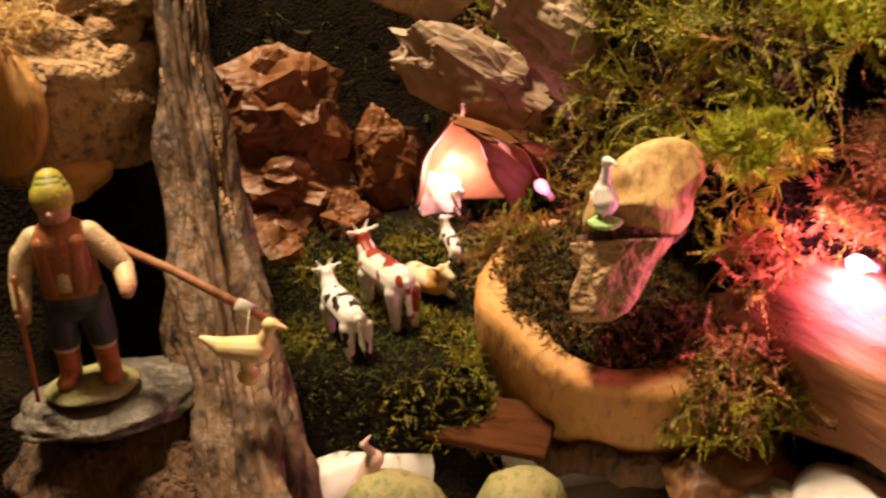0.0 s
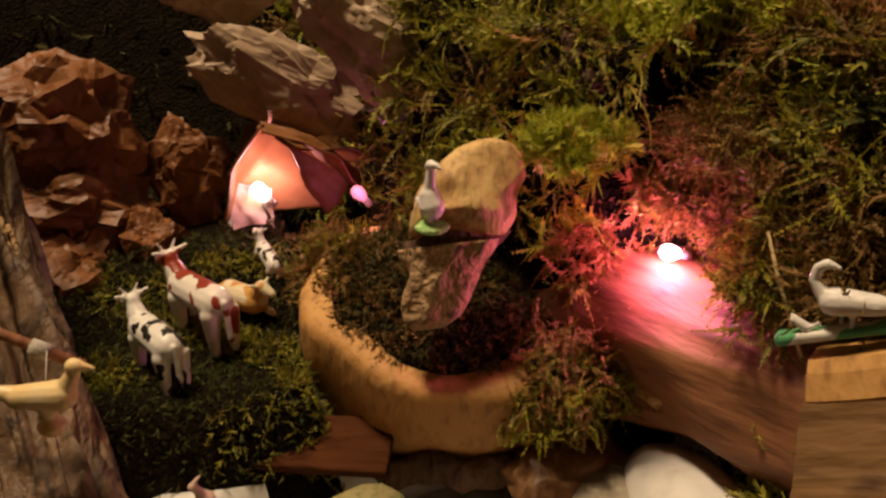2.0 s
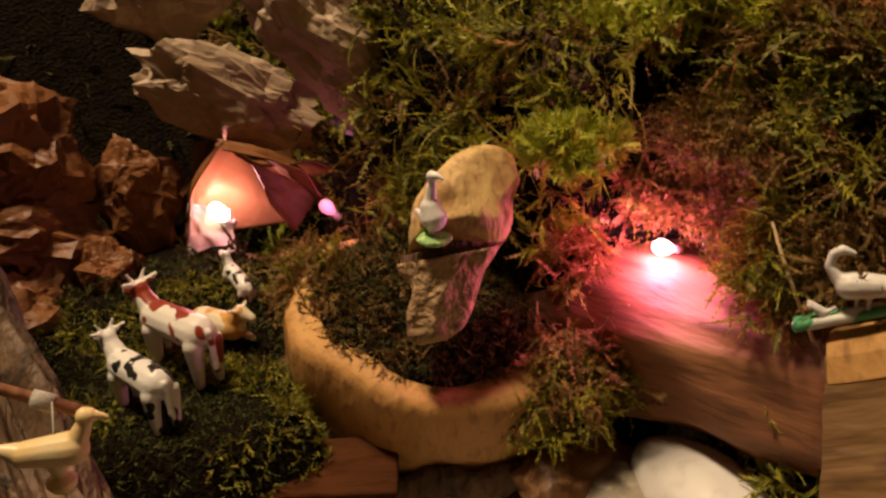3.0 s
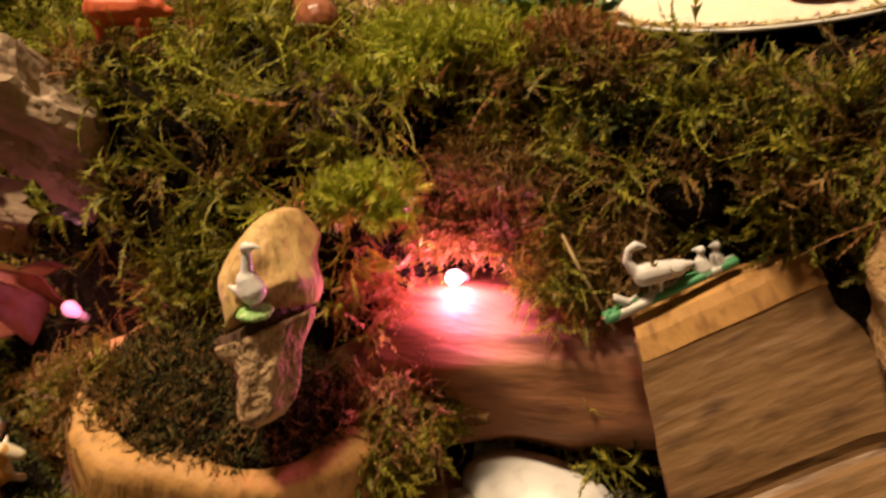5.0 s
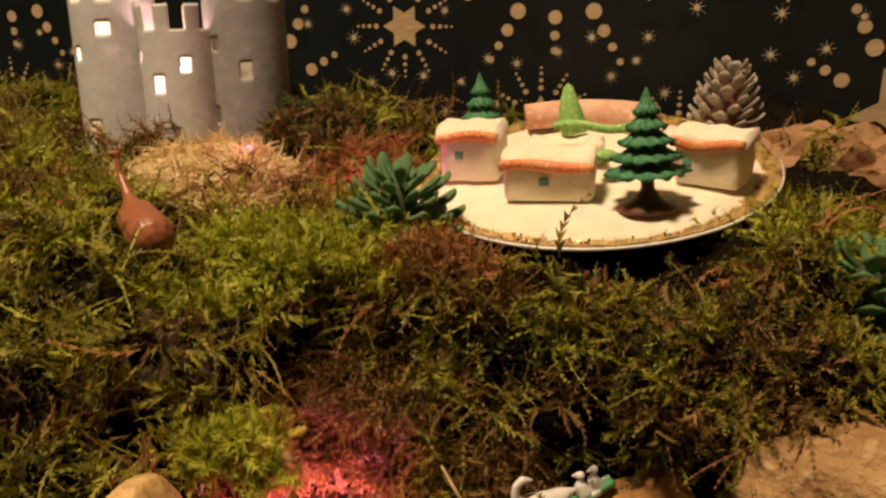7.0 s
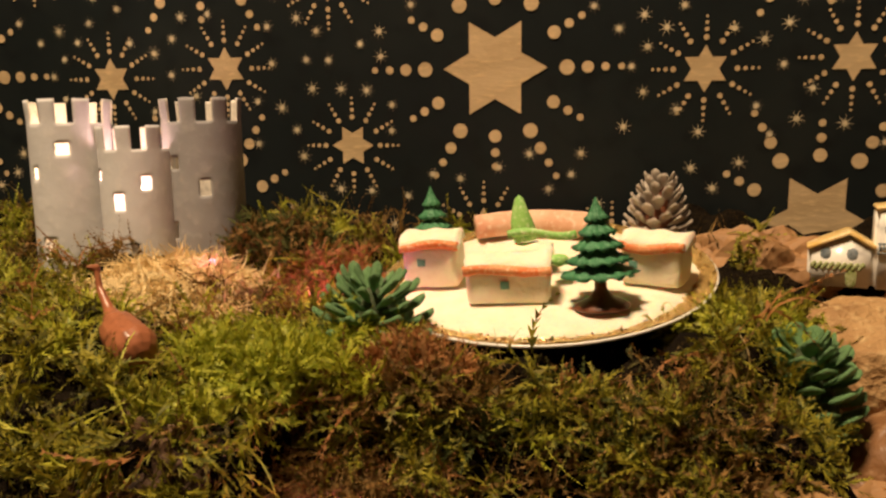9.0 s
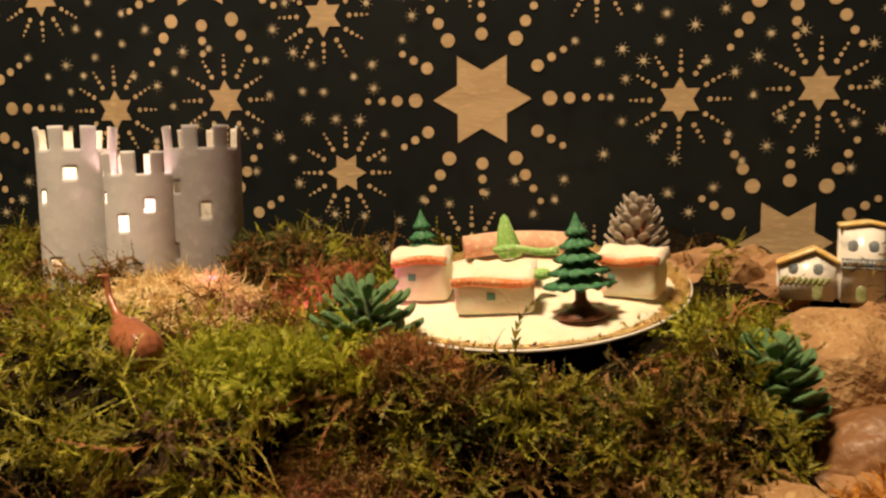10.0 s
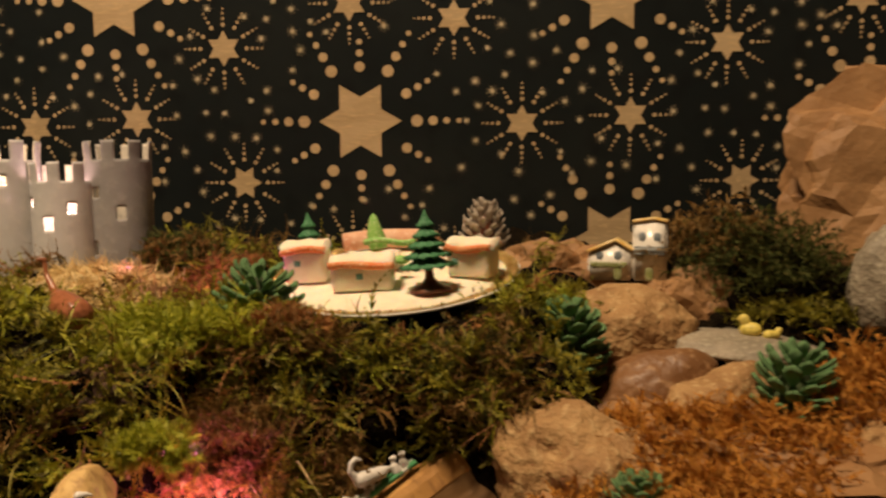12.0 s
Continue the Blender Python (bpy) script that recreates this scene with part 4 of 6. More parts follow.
loops = [[bm.verts.new(c) for c in rrect(hx, hy, rd, z)] for hx, hy, rd, z in
         ((0.05, 0.082, 0.02, 0.002), (0.056, 0.088, 0.024, 0.02), (0.063, 0.095, 0.028, 0.022), (0.063, 0.095, 0.028, 0.02), (0.058, 0.09, 0.025, 0.018), (0.052, 0.084, 0.02, 0.0))]
for p, q in zip(loops, loops[1:]):
    for i in range(len(p)):
        bm.faces.new((p[i], p[(i + 1) % len(p)], q[(i + 1) % len(p)], q[i]))
bm.faces.new(loops[0])
bm.faces.new(loops[-1][::-1])
part("shell", bm, M_WHITE, tray)
for k, (pl, sz) in enumerate((((-0.008, 0.163, 0.1345), (0.012, 0.015, 0.013)), ((-0.026, 0.199, 0.121), (0.012, 0.014, 0.012)), ((-0.005, 0.215, 0.118), (0.011, 0.013, 0.009)),
                              ((0.012, 0.24, 0.117), (0.014, 0.012, 0.01)), ((0.02, 0.27, 0.125), (0.014, 0.012, 0.012)), ((-0.02, 0.27, 0.122), (0.018, 0.013, 0.007)), ((0.005, 0.19, 0.116), (0.012, 0.012, 0.009)))):
    rock("pebble", pl, sz, 40 + k, M_MSTONE if k < 2 or k == 4 else M_STONE, "rounded pebble tinged with green algae in the tray", rough=0.12, sub=3, group="pebbles")
rock("white_pebble", (-0.003, 0.288, 0.1265), (0.028, 0.016, 0.011), 71, M_WHITE, "smooth white rounded stone by the log", rough=0.08)
rock("flat_stone", (-0.03, 0.262, 0.125), (0.012, 0.02, 0.008), 72, M_ROCKS, "flat reddish stone at the foot of the stump", rot=(0, 20, 10))
bm = bmesh.new()
box(bm, (0.02, 0.062, 0.004), (0, 0, 0), 0.0014)
bmesh.ops.subdivide_edges(bm, edges=bm.edges[:], cuts=2, use_grid_fill=True)
for v in bm.verts:
    v.co += Vector((0.002, 0, 0.0012)) * noise.noise(v.co * 90)
sl = part("bark_strip", bm, mat("orange_bark", (0.085, 0.03, 0.011), (0.05, 0.019, 0.008), 60, 0.9, 0.6, stretch=(1, 0.3, 1), spec=0.05))
sl.matrix_world = pose(-0.057, 0.182, 0.132, 0, 22, -20)
tagged(sl, "flat strip of orange-brown bark leaning by the tray", "bark")

# ---- paper rocks and cave ----
PR = dict(category="paper rock", rough=0.25, freq=1.6, crease=0.2, smooth=False, sub=5, group="paper rocks")
rock("paper_rock", (-0.178, 0.108, 0.208), (0.024, 0.029, 0.026), 1, M_REDPAPER, "crumpled red-brown paper shaped as a rock", rot=(0, 0, 10), **PR)
rock("paper_rock", (-0.168, 0.11, 0.18), (0.022, 0.031, 0.017), 2, M_REDPAPER, "crumpled red-brown paper ridge below the paper rock", rot=(-18, 0, 15), **PR)
rock("paper_rock", (-0.15, 0.11, 0.15), (0.019, 0.027, 0.022), 3, M_REDPAPER, "crumpled red-brown paper at the meadow edge", rot=(15, 0, 30), **PR)
rock("paper_rock", (-0.157, 0.136, 0.163), (0.013, 0.014, 0.015), 6, M_REDPAPER, "small crumpled red-brown paper lump", **PR)
rock("paper_rock", (-0.178, 0.194, 0.222), (0.012, 0.037, 0.017), 4, M_KRAFT2, "greyish crumpled paper boulder over the grotto", rot=(-28, 0, -8), **PR)
rock("paper_rock", (-0.148, 0.222, 0.246), (0.016, 0.018, 0.034), 5, M_KRAFT2, "greyish crumpled paper boulder in the moss", rot=(38, 0, 0), **PR)
rock("paper_rock", (-0.202, 0.176, 0.263), (0.016, 0.025, 0.021), 8, M_KRAFT2, "shaded crumpled paper boulder at the back", rot=(-12, 0, 0), **PR)
rock("paper_rock", (-0.185, 0.152, 0.185), (0.014, 0.017, 0.021), 10, M_REDPAPER, "red-brown crumpled paper beside the grotto", **PR)
cave = thing("paper_grotto", pose(-0.165, 0.19, 0.17), "folded dark paper grotto lit pink from inside", "grotto")


def paper_sheet(name, corners, seed, amount, material, label=""):
    """A creased sheet of paper between four corners, given from the grotto's foot."""
    p00, p10, p11, p01 = (Vector(c) for c in corners)
    across = (p10 - p00).cross(p01 - p00).normalized()
    rg = random.Random(seed)
    folds = [(rg.uniform(0, 6.283), rg.uniform(0.1, 0.9), rg.uniform(-1, 1)) for _ in range(12)]
    bm = bmesh.new()
    rows = []
    for j in range(25):
        row = []
        for i in range(25):
            u, v = i / 24, j / 24
            h = sum(w * (abs((u - 0.5) * math.cos(a) + (v - 0.5) * math.sin(a) + 0.5 - c) - 0.25) for a, c, w in folds)
            q = p00.lerp(p10, u).lerp(p01.lerp(p11, u), v)
            row.append(bm.verts.new(q + across * amount * h + (p10 - p00) * 0.05 * noise.noise(Vector((v * 5, seed, u)))))
        rows.append(row)
    for p, q in zip(rows, rows[1:]):
        for i in range(24):
            bm.faces.new((p[i], p[i + 1], q[i + 1], q[i]))
    ob = part(name, bm, material, cave, label)
    ob.modifiers.new("thick", "SOLIDIFY").thickness = 0.0007


paper_sheet("roof", ((0.014, 0.0, 0.037), (0.016, 0.029, 0.017), (-0.036, 0.027, 0.018), (-0.036, -0.003, 0.034)), 3, 0.01, M_REDPAPER)
paper_sheet("side", ((0.013, 0.0, 0.0365), (0.012, -0.025, 0.003), (-0.036, -0.022, 0.004), (-0.036, -0.003, 0.034)), 5, 0.006, M_REDPAPER)
paper_sheet("roof_fold", ((0.02, -0.006, 0.04), (0.024, 0.031, 0.017), (0.012, 0.034, 0.022), (0.006, -0.004, 0.044)), 7, 0.009, M_REDPAPER, "crumpled folded paper edge")
paper_sheet("flap", ((0.0165, 0.003, 0.033), (0.0175, 0.0275, 0.0155), (0.0165, 0.016, 0.003), (0.0165, 0.009, 0.014)), 9, 0.003, M_REDPAPER, "dark folded paper flap")
paper_sheet("lining", ((-0.022, -0.024, -0.006), (-0.02, 0.027, -0.006), (-0.026, 0.02, 0.03), (-0.026, -0.012, 0.032)), 12, 0.013, M_KRAFT, "crumpled brown paper lining")
paper_sheet("torn_scrap", ((-0.002, -0.022, -0.008), (0.004, -0.006, -0.008), (-0.006, -0.004, 0.008), (-0.01, -0.02, 0.012)), 14, 0.008, M_INNER, "torn pale paper scrap beside the bulb")


def bulb(place, material, light, power, colour, rad=0.0033, turn=(40, 0, 0), label="small lit pink fairy light bulb in a socket"):
    th = thing("fairy_light", pose(*place, *turn), label, "fairy light", "fairy lights")
    bm = bmesh.new()
    lathe(bm, [(0.0, rad * 1.25), (rad * 0.6, rad * 1.1), (rad * 0.95, rad * 0.55), (rad, 0.0), (rad * 0.8, -rad * 0.7), (rad * 0.5, -rad * 1.3), (0, -rad * 1.4)], 20)
    part("glass", bm, material, th)
    bm = bmesh.new()
    lathe(bm, [(0.0, -rad * 1.35), (rad * 0.55, -rad * 1.35), (rad * 0.6, -rad * 2.6), (0.0, -rad * 2.7)], 14)
    part("socket", bm, M_STRING, th)
    out = Vector(place) + Vector(light)
    lamp("fairy_light_glow", "POINT", out, power, colour, 0.004)
    return th


PINK = (1.0, 0.22, 0.48)
bulb((-0.0362, 0.2933, 0.1908), M_BULB, (0.003, -0.005, 0.0015), 0.17, PINK, 0.0025, (75, 0, 0))
bulb((-0.170, 0.181, 0.178), M_BULBW, (0.001, 0.004, 0.007), 0.1, (1.0, 0.4, 0.46))
bulb((-0.138, 0.2175, 0.184), M_BULBD, (0.01, 0.0, 0.003), 0.012, PINK, 0.0026)
bulb((-0.067, 0.383, 0.262), M_BULBD, (0.004, -0.012, 0.008), 0.035, PINK, 0.0022)
bulb((-0.121, 0.389, 0.279), M_BULBD, (0.003, -0.007, 0.004), 0.004, PINK, 0.002)
for nm, pl, sz, sd in (("foil_scrap", (-0.147, 0.232, 0.213), (0.004, 0.008, 0.004), 1), ("foil_scrap", (-0.143, 0.243, 0.206), (0.004, 0.007, 0.0035), 2)):
    rock(nm, pl, sz, sd + 80, M_FOIL, "pale green shiny scrap of crumpled foil", "foil", rough=0.4, crease=0.3, smooth=False, sub=3)

# ---- bark trunk, pole and shepherd ----
tr = thing("dead_tree", pose(0, 0, 0), "upright weathered trunk with dark rough bark", "tree trunk")
pts = [Vector(c) for c in ((-0.118, 0.091, 0.29), (-0.1129, 0.0941, 0.2643), (-0.0992, 0.0962, 0.235), (-0.0834, 0.1017, 0.2067), (-0.0657, 0.1066, 0.1841), (-0.0459, 0.1137, 0.1626), (-0.026, 0.1204, 0.1449), (-0.01, 0.125, 0.125), (0.004, 0.129, 0.1))]
dense = []
for k in range(60):
    t = k / 59 * 8
    i = min(int(t), 7)
    dense.append(pts[i].lerp(pts[i + 1], t - i))
part("stem", tube_bm(dense, [0.006 + 0.0122 * (k / 59) ** 1.1 for k in range(60)], 96, lump=0.25, seed=3, ridge=0.6), M_TRUNK, tr)
bmk = bmesh.new()
rgb = random.Random(12)
for k in range(46):
    t = rgb.uniform(0.05, 0.9)
    c = dense[int(t * 59)]
    rr = 0.006 + 0.0125 * t ** 1.1
    a = rgb.uniform(-1.5, 1.5)
    capsule(bmk, c + Vector((math.cos(a) * rr * 0.96, math.sin(a) * rr * 0.96, 0)), c + Vector((math.cos(a) * rr + 0.004, math.sin(a) * rr + 0.002, -0.009)), rgb.uniform(0.0008, 0.002), 0.0006, seg=6, flat=0.5)
tagged(part("flaking_bark", bmk, M_BARKPALE, tr), "lighter flaking bark", kind="stuff")
bl = thing("bark_log", pose(0, 0, 0), "log with flaky pale bark and round sawn end", "log")
a, b = Vector((-0.07, 0.05, 0.237)), Vector((-0.128, 0.08, 0.231))
part("bark", tube_bm([a.lerp(b, t) for t in np.linspace(0, 1, 30)], [0.0225 * (1 - 0.1 * t) for t in np.linspace(0, 1, 30)], 44, lump=0.4, seed=5), M_BARKPALE, bl)
d = (a - b).normalized()
part("sawn_end", tube_bm([a + d * 0.0005, a + d * 0.003], [0.0205, 0.0195], 30, lump=0.05), M_WOOD, bl, "pale orange sawn end")
rock("bark_piece", (-0.118, 0.063, 0.262), (0.026, 0.028, 0.014), 21, M_BARKPALE, "piece of flaky pale bark on the log", "bark", (20, 10, 30), 0.35, 2.2, 0.2, True, 4)
rock("bark_piece", (-0.081, 0.061, 0.216), (0.012, 0.013, 0.011), 22, M_WOOD, "short round branch stub", "bark", (0, 0, 0), 0.15, 1.4, 0.0, True, 4)
clump("straw", (-0.076, 0.05, 0.258), (0.014, 0.012, 0.01), 500, M_STRAW, "yellow straw on top of the log", 66, (0.006, 0.014), 0.0004, "straw")
rock("stone_ledge", (-0.03, 0.082, 0.161), (0.018, 0.025, 0.0045), 23, mat("wet_slate", (0.13, 0.115, 0.09), (0.07, 0.06, 0.045), 60, 0.5, 0.7, c3=(0.2, 0.17, 0.12), gloss_noise=0.15), "flat grey stone ledge carrying the shepherd", "stone", (0, 4, 25), 0.25, 1.8, 0.05)
rock("brown_bank", (-0.032, 0.09, 0.121), (0.026, 0.045, 0.034), 24, M_BARK, "dark damp wood bank under the ledge", "wood bank", (0, 0, 0), 0.3, 1.8, 0.05)
for nm, c1 in (("skin_paint", (0.5, 0.27, 0.15)), ("shirt_paint", (0.68, 0.52, 0.3)), ("vest_paint", (0.36, 0.13, 0.05)), ("trouser_paint", (0.045, 0.055, 0.06)), ("boot_paint", (0.42, 0.14, 0.04)), ("hat_paint", (0.46, 0.4, 0.06)), ("hat_stripe_paint", (0.12, 0.17, 0.05))):
    mat(nm, c1, None, 150, 0.4, 0.2, c3=tuple(v * 1.3 for v in c1))
bm = bmesh.new()
S = lambda *a, **k: capsule(bm, *a, **k)
for sx in (-1, 1):
    S((0.001, sx * 0.0078, 0.003), (0.0065, sx * 0.0088, 0.0028), 0.0042, 0.0036, mi=4, flat=0.85)
    S((0, sx * 0.0075, 0.004), (0, sx * 0.007, 0.0165), 0.0043, 0.0048, mi=4)
    S((0, sx * 0.0071, 0.0165), (0, sx * 0.007, 0.0185), 0.0051, 0.0052, mi=1)
    S((0, sx * 0.007, 0.0195), (0, sx * 0.0052, 0.037), 0.0061, 0.0074, mi=3)
    S((-0.001, sx * 0.0095, 0.0615), (0.0, sx * 0.014, 0.056), 0.0052, 0.005, mi=1)
    S((0.0058, sx * 0.0042, 0.0425), (0.0052, sx * 0.0055, 0.061), 0.0042, 0.0038, mi=2)
S((0.0, -0.0145, 0.056), (0.0015, -0.0175, 0.046), 0.005, 0.0042, mi=1)
S((0.0015, -0.0175, 0.046), (0.006, -0.0175, 0.037), 0.0042, 0.0034, mi=1)
S((0.0, 0.0145, 0.056), (0.001, 0.02, 0.0475), 0.005, 0.0043, mi=1)
S((0.001, 0.02, 0.0475), (0.009, 0.022, 0.043), 0.0043, 0.0036, mi=1)
S((0.0068, -0.0175, 0.0345), (0.0072, -0.0175, 0.033), 0.0032, 0.0028, mi=0)
S((0.0115, 0.0222, 0.042), (0.0125, 0.0222, 0.0412), 0.0031, 0.0027, mi=0)
S((0, 0, 0.0375), (0, 0, 0.0605), 0.0102, 0.0098, mi=2, flat=1.12)
S((0.0062, 0, 0.044), (0.0048, 0, 0.0625), 0.0042, 0.0044, mi=1)
S((0.0, 0, 0.0375), (0.0, 0, 0.0385), 0.0106, 0.0104, mi=3, flat=1.1)
S((0.0, 0, 0.064), (0.0005, 0, 0.069), 0.0044, 0.004, mi=0)
S((0.001, 0, 0.0725), (0.001, 0, 0.0755), 0.0064, 0.0066, mi=0, flat=0.92)
S((0.0072, 0, 0.0735), (0.0082, 0, 0.0728), 0.0012, 0.0011, mi=0)
for k in range(5):
    S((-0.0004 * k, 0, 0.0775 + 0.0013 * k), (-0.0004 * k, 0, 0.0779 + 0.0013 * k), 0.0077 - 0.00055 * k, 0.0077 - 0.0006 * k, mi=5 if k % 2 == 0 else 6)
S((0.012, -0.0185, 0.0), (0.0075, -0.0175, 0.05), 0.0009, 0.0009, mi=4)
sh = part("shepherd_figurine", bm, [MATS[k] for k in ("skin_paint", "shirt_paint", "vest_paint", "trouser_paint", "boot_paint", "hat_paint", "hat_stripe_paint")])
sh.matrix_world = pose(-0.029, 0.0795, 0.1685, 0, 0, 12) @ Matrix.Diagonal((0.69, 0.69, 0.69, 1))
tagged(sh, "painted shepherd figurine in knitted cap, vest and orange boots", "figurine")
base = rock("figurine_base", (-0.028, 0.0795, 0.167), (0.011, 0.0125, 0.0025), 25, M_MSTONE, "brown-green oval base of the figurine", "base", rough=0.08)
pole = thing("wooden_pole", pose(0, 0, 0), "thin wooden pole tied with thread", "pole")
part("shaft", tube_bm([(-0.042, 0.0833, 0.2057), (-0.033, 0.106, 0.1985), (-0.0205, 0.1355, 0.187)], [0.0013, 0.0013, 0.0015], 10), M_LOG, pole)
part("knot", tube_bm([(-0.025, 0.1245, 0.1915), (-0.0235, 0.1285, 0.19)], [0.0021, 0.0021], 12, lump=0.3), M_STRING, pole, "white thread wound round the tip")
part("thread", tube_bm([(-0.0205, 0.1285, 0.192), (-0.0166, 0.1274, 0.184), (-0.0166, 0.1272, 0.13)], [0.00018] * 3, 5), M_STRING, pole)


def animal(name, place, rot, limbs, material, label, category="animal figurine", scale=1.0, voxel=0.0005, group=""):
    """A moulded figurine: limbs fused into one smooth skin."""
    bm = bmesh.new()
    for p0, p1, r0, r1 in limbs:
        capsule(bm, p0, p1, r0, r1)
    ob = part(name, bm, material)
    md = ob.modifiers.new("fuse", "REMESH")
    md.mode, md.voxel_size, md.use_smooth_shade = "VOXEL", voxel / scale, True
    sm = ob.modifiers.new("soft", "SMOOTH")
    sm.factor, sm.iterations = 0.5, 3
    ob.matrix_world = pose(*place, *rot) @ Matrix.Diagonal((scale, scale, scale, 1))
    return tagged(ob, label, category, group)


def two_tone(name, base, spot, scale, cut):
    m = mat(name, base, None, 90, 0.35, 0.1)
    nt = m.node_tree
    nz = nt.nodes.new("ShaderNodeTexNoise")
    nz.inputs["Scale"].default_value, nz.inputs["Detail"].default_value = scale, 1.5
    tc = nt.nodes.new("ShaderNodeTexCoord")
    nt.links.new(tc.outputs["Object"], nz.inputs["Vector"])
    rp = nt.nodes.new("ShaderNodeValToRGB")
    rp.color_ramp.elements[0].position, rp.color_ramp.elements[1].position = cut, cut + 0.015
    rp.color_ramp.elements[0].color, rp.color_ramp.elements[1].color = (*base, 1), (*spot, 1)
    nt.links.new(nz.outputs[0], rp.inputs[0])
    nt.links.new(rp.outputs[0], nt.nodes["Principled BSDF"].inputs["Base Color"])
    return m


M_COWR = two_tone("cow_white_red", (0.75, 0.7, 0.62), (0.26, 0.04, 0.018), 95, 0.53)
M_COWB = two_tone("cow_white_black", (0.75, 0.72, 0.66), (0.02, 0.018, 0.016), 150, 0.57)
M_COWY = two_tone("cow_cream_orange", (0.7, 0.62, 0.42), (0.55, 0.3, 0.08), 70, 0.5)
COW = [((-0.011, 0, 0.018), (0.01, 0, 0.0185), 0.0062, 0.0058), ((0.012, 0, 0.02), (0.0175, 0, 0.025), 0.0042, 0.0034), ((0.018, 0, 0.0265), (0.0245, 0, 0.0245), 0.0034, 0.0022),
       ((0.0175, 0.003, 0.029), (0.0165, 0.0062, 0.0305), 0.0011, 0.0008), ((0.0175, -0.003, 0.029), (0.0165, -0.0062, 0.0305), 0.0011, 0.0008),
       ((0.0185, 0.0015, 0.0295), (0.0185, 0.0035, 0.033), 0.0008, 0.0005), ((0.0185, -0.0015, 0.0295), (0.0185, -0.0035, 0.033), 0.0008, 0.0005),
       ((-0.017, 0, 0.02), (-0.0185, 0, 0.007), 0.0011, 0.0013)]
for sx, sy in ((-0.0125, 0.0036), (-0.0135, -0.0036), (0.0095, 0.0034), (0.0105, -0.0034)):
    COW += [((sx, sy, 0.015), (sx - 0.0006, sy, 0.001), 0.0034, 0.0017)]
LYING = [((-0.01, 0, 0.007), (0.008, 0, 0.0075), 0.0072, 0.0066), ((0.01, 0, 0.011), (0.0135, 0, 0.0155), 0.0045, 0.0036), ((0.014, 0, 0.0165), (0.0195, 0.001, 0.014), 0.0036, 0.0023),
         ((0.0135, 0.003, 0.018), (0.0125, 0.0062, 0.019), 0.0012, 0.0008), ((0.0135, -0.003, 0.018), (0.0125, -0.0062, 0.019), 0.0012, 0.0008), ((0.008, 0.005, 0.002), (0.016, 0.004, 0.0015), 0.002, 0.0016)]
animal("cow_figurine", (-0.0985, 0.157, 0.15), (0, 0, 212), COW, M_COWR, "white cow figurine with red-brown patches, standing on moss", scale=0.95, group="cattle")
animal("cow_figurine", (-0.078, 0.144, 0.149), (0, 0, 208), COW, M_COWB, "small white cow figurine with black spots on moss", scale=0.82, group="cattle")
animal("lying_cow_figurine", (-0.112, 0.171, 0.1525), (0, 0, 40), LYING, M_COWY, "cream and orange cow figurine lying on moss", scale=0.72, group="cattle")
animal("goat_figurine", (-0.135, 0.18, 0.156), (0, -20, 200), COW, M_COWB, "small white kid figurine near the grotto", scale=0.5, group="cattle")
M_PINKB = mat("pale_pink_glaze", (0.72, 0.5, 0.4), None, 60, 0.4, 0.1)
BIRD = [((-0.007, 0, 0.009), (0.004, 0, 0.01), 0.0042, 0.0046), ((-0.012, 0, 0.0115), (-0.009, 0, 0.0105), 0.0012, 0.003), ((0.006, 0, 0.0125), (0.0085, 0, 0.0185), 0.0026, 0.0015), ((0.0085, 0, 0.0195), (0.0105, 0, 0.0195), 0.002, 0.0012),
        ((0.0115, 0, 0.0195), (0.0135, 0, 0.0188), 0.001, 0.0006), ((-0.001, 0.0015, 0.006), (-0.001, 0.0015, 0.001), 0.0008, 0.0007), ((0.0, -0.0015, 0.006), (0.0, -0.0015, 0.001), 0.0008, 0.0007)]
FOOT = [((0, 0, 0.001), (0, 0, 0.0005), 0.0035, 0.0045), ((0, 0, 0.004), (0, 0, 0.001), 0.0018, 0.0026)]
DUCK = [((-0.007, 0, 0.0095), (0.004, 0, 0.0095), 0.0034, 0.0044), ((-0.014, 0, 0.0125), (-0.009, 0, 0.0105), 0.0009, 0.0026), ((0.006, 0, 0.012), (0.0085, 0, 0.0165), 0.0027, 0.0019), ((0.0088, 0, 0.018), (0.0095, 0, 0.018), 0.0024, 0.0021), ((0.0115, 0, 0.0178), (0.0138, 0, 0.017), 0.0011, 0.0006), ((0, 0, 0.006), (0, 0, 0.0025), 0.003, 0.0018), ((0, 0, 0.0022), (0, 0, 0.001), 0.0018, 0.004)]
animal("hanging_duck", (-0.0166, 0.1272, 0.1744), (0, 0, 80), DUCK, M_CREAMG, "cream and yellow duck ornament hanging on a thread", scale=0.86, voxel=0.0004)
animal("sitting_bird", (-0.0145, 0.161, 0.1435), (0, -50, 120), BIRD[:5], M_PINKB, "pale pink bird figurine on a mossy pebble", scale=0.6, voxel=0.0004)
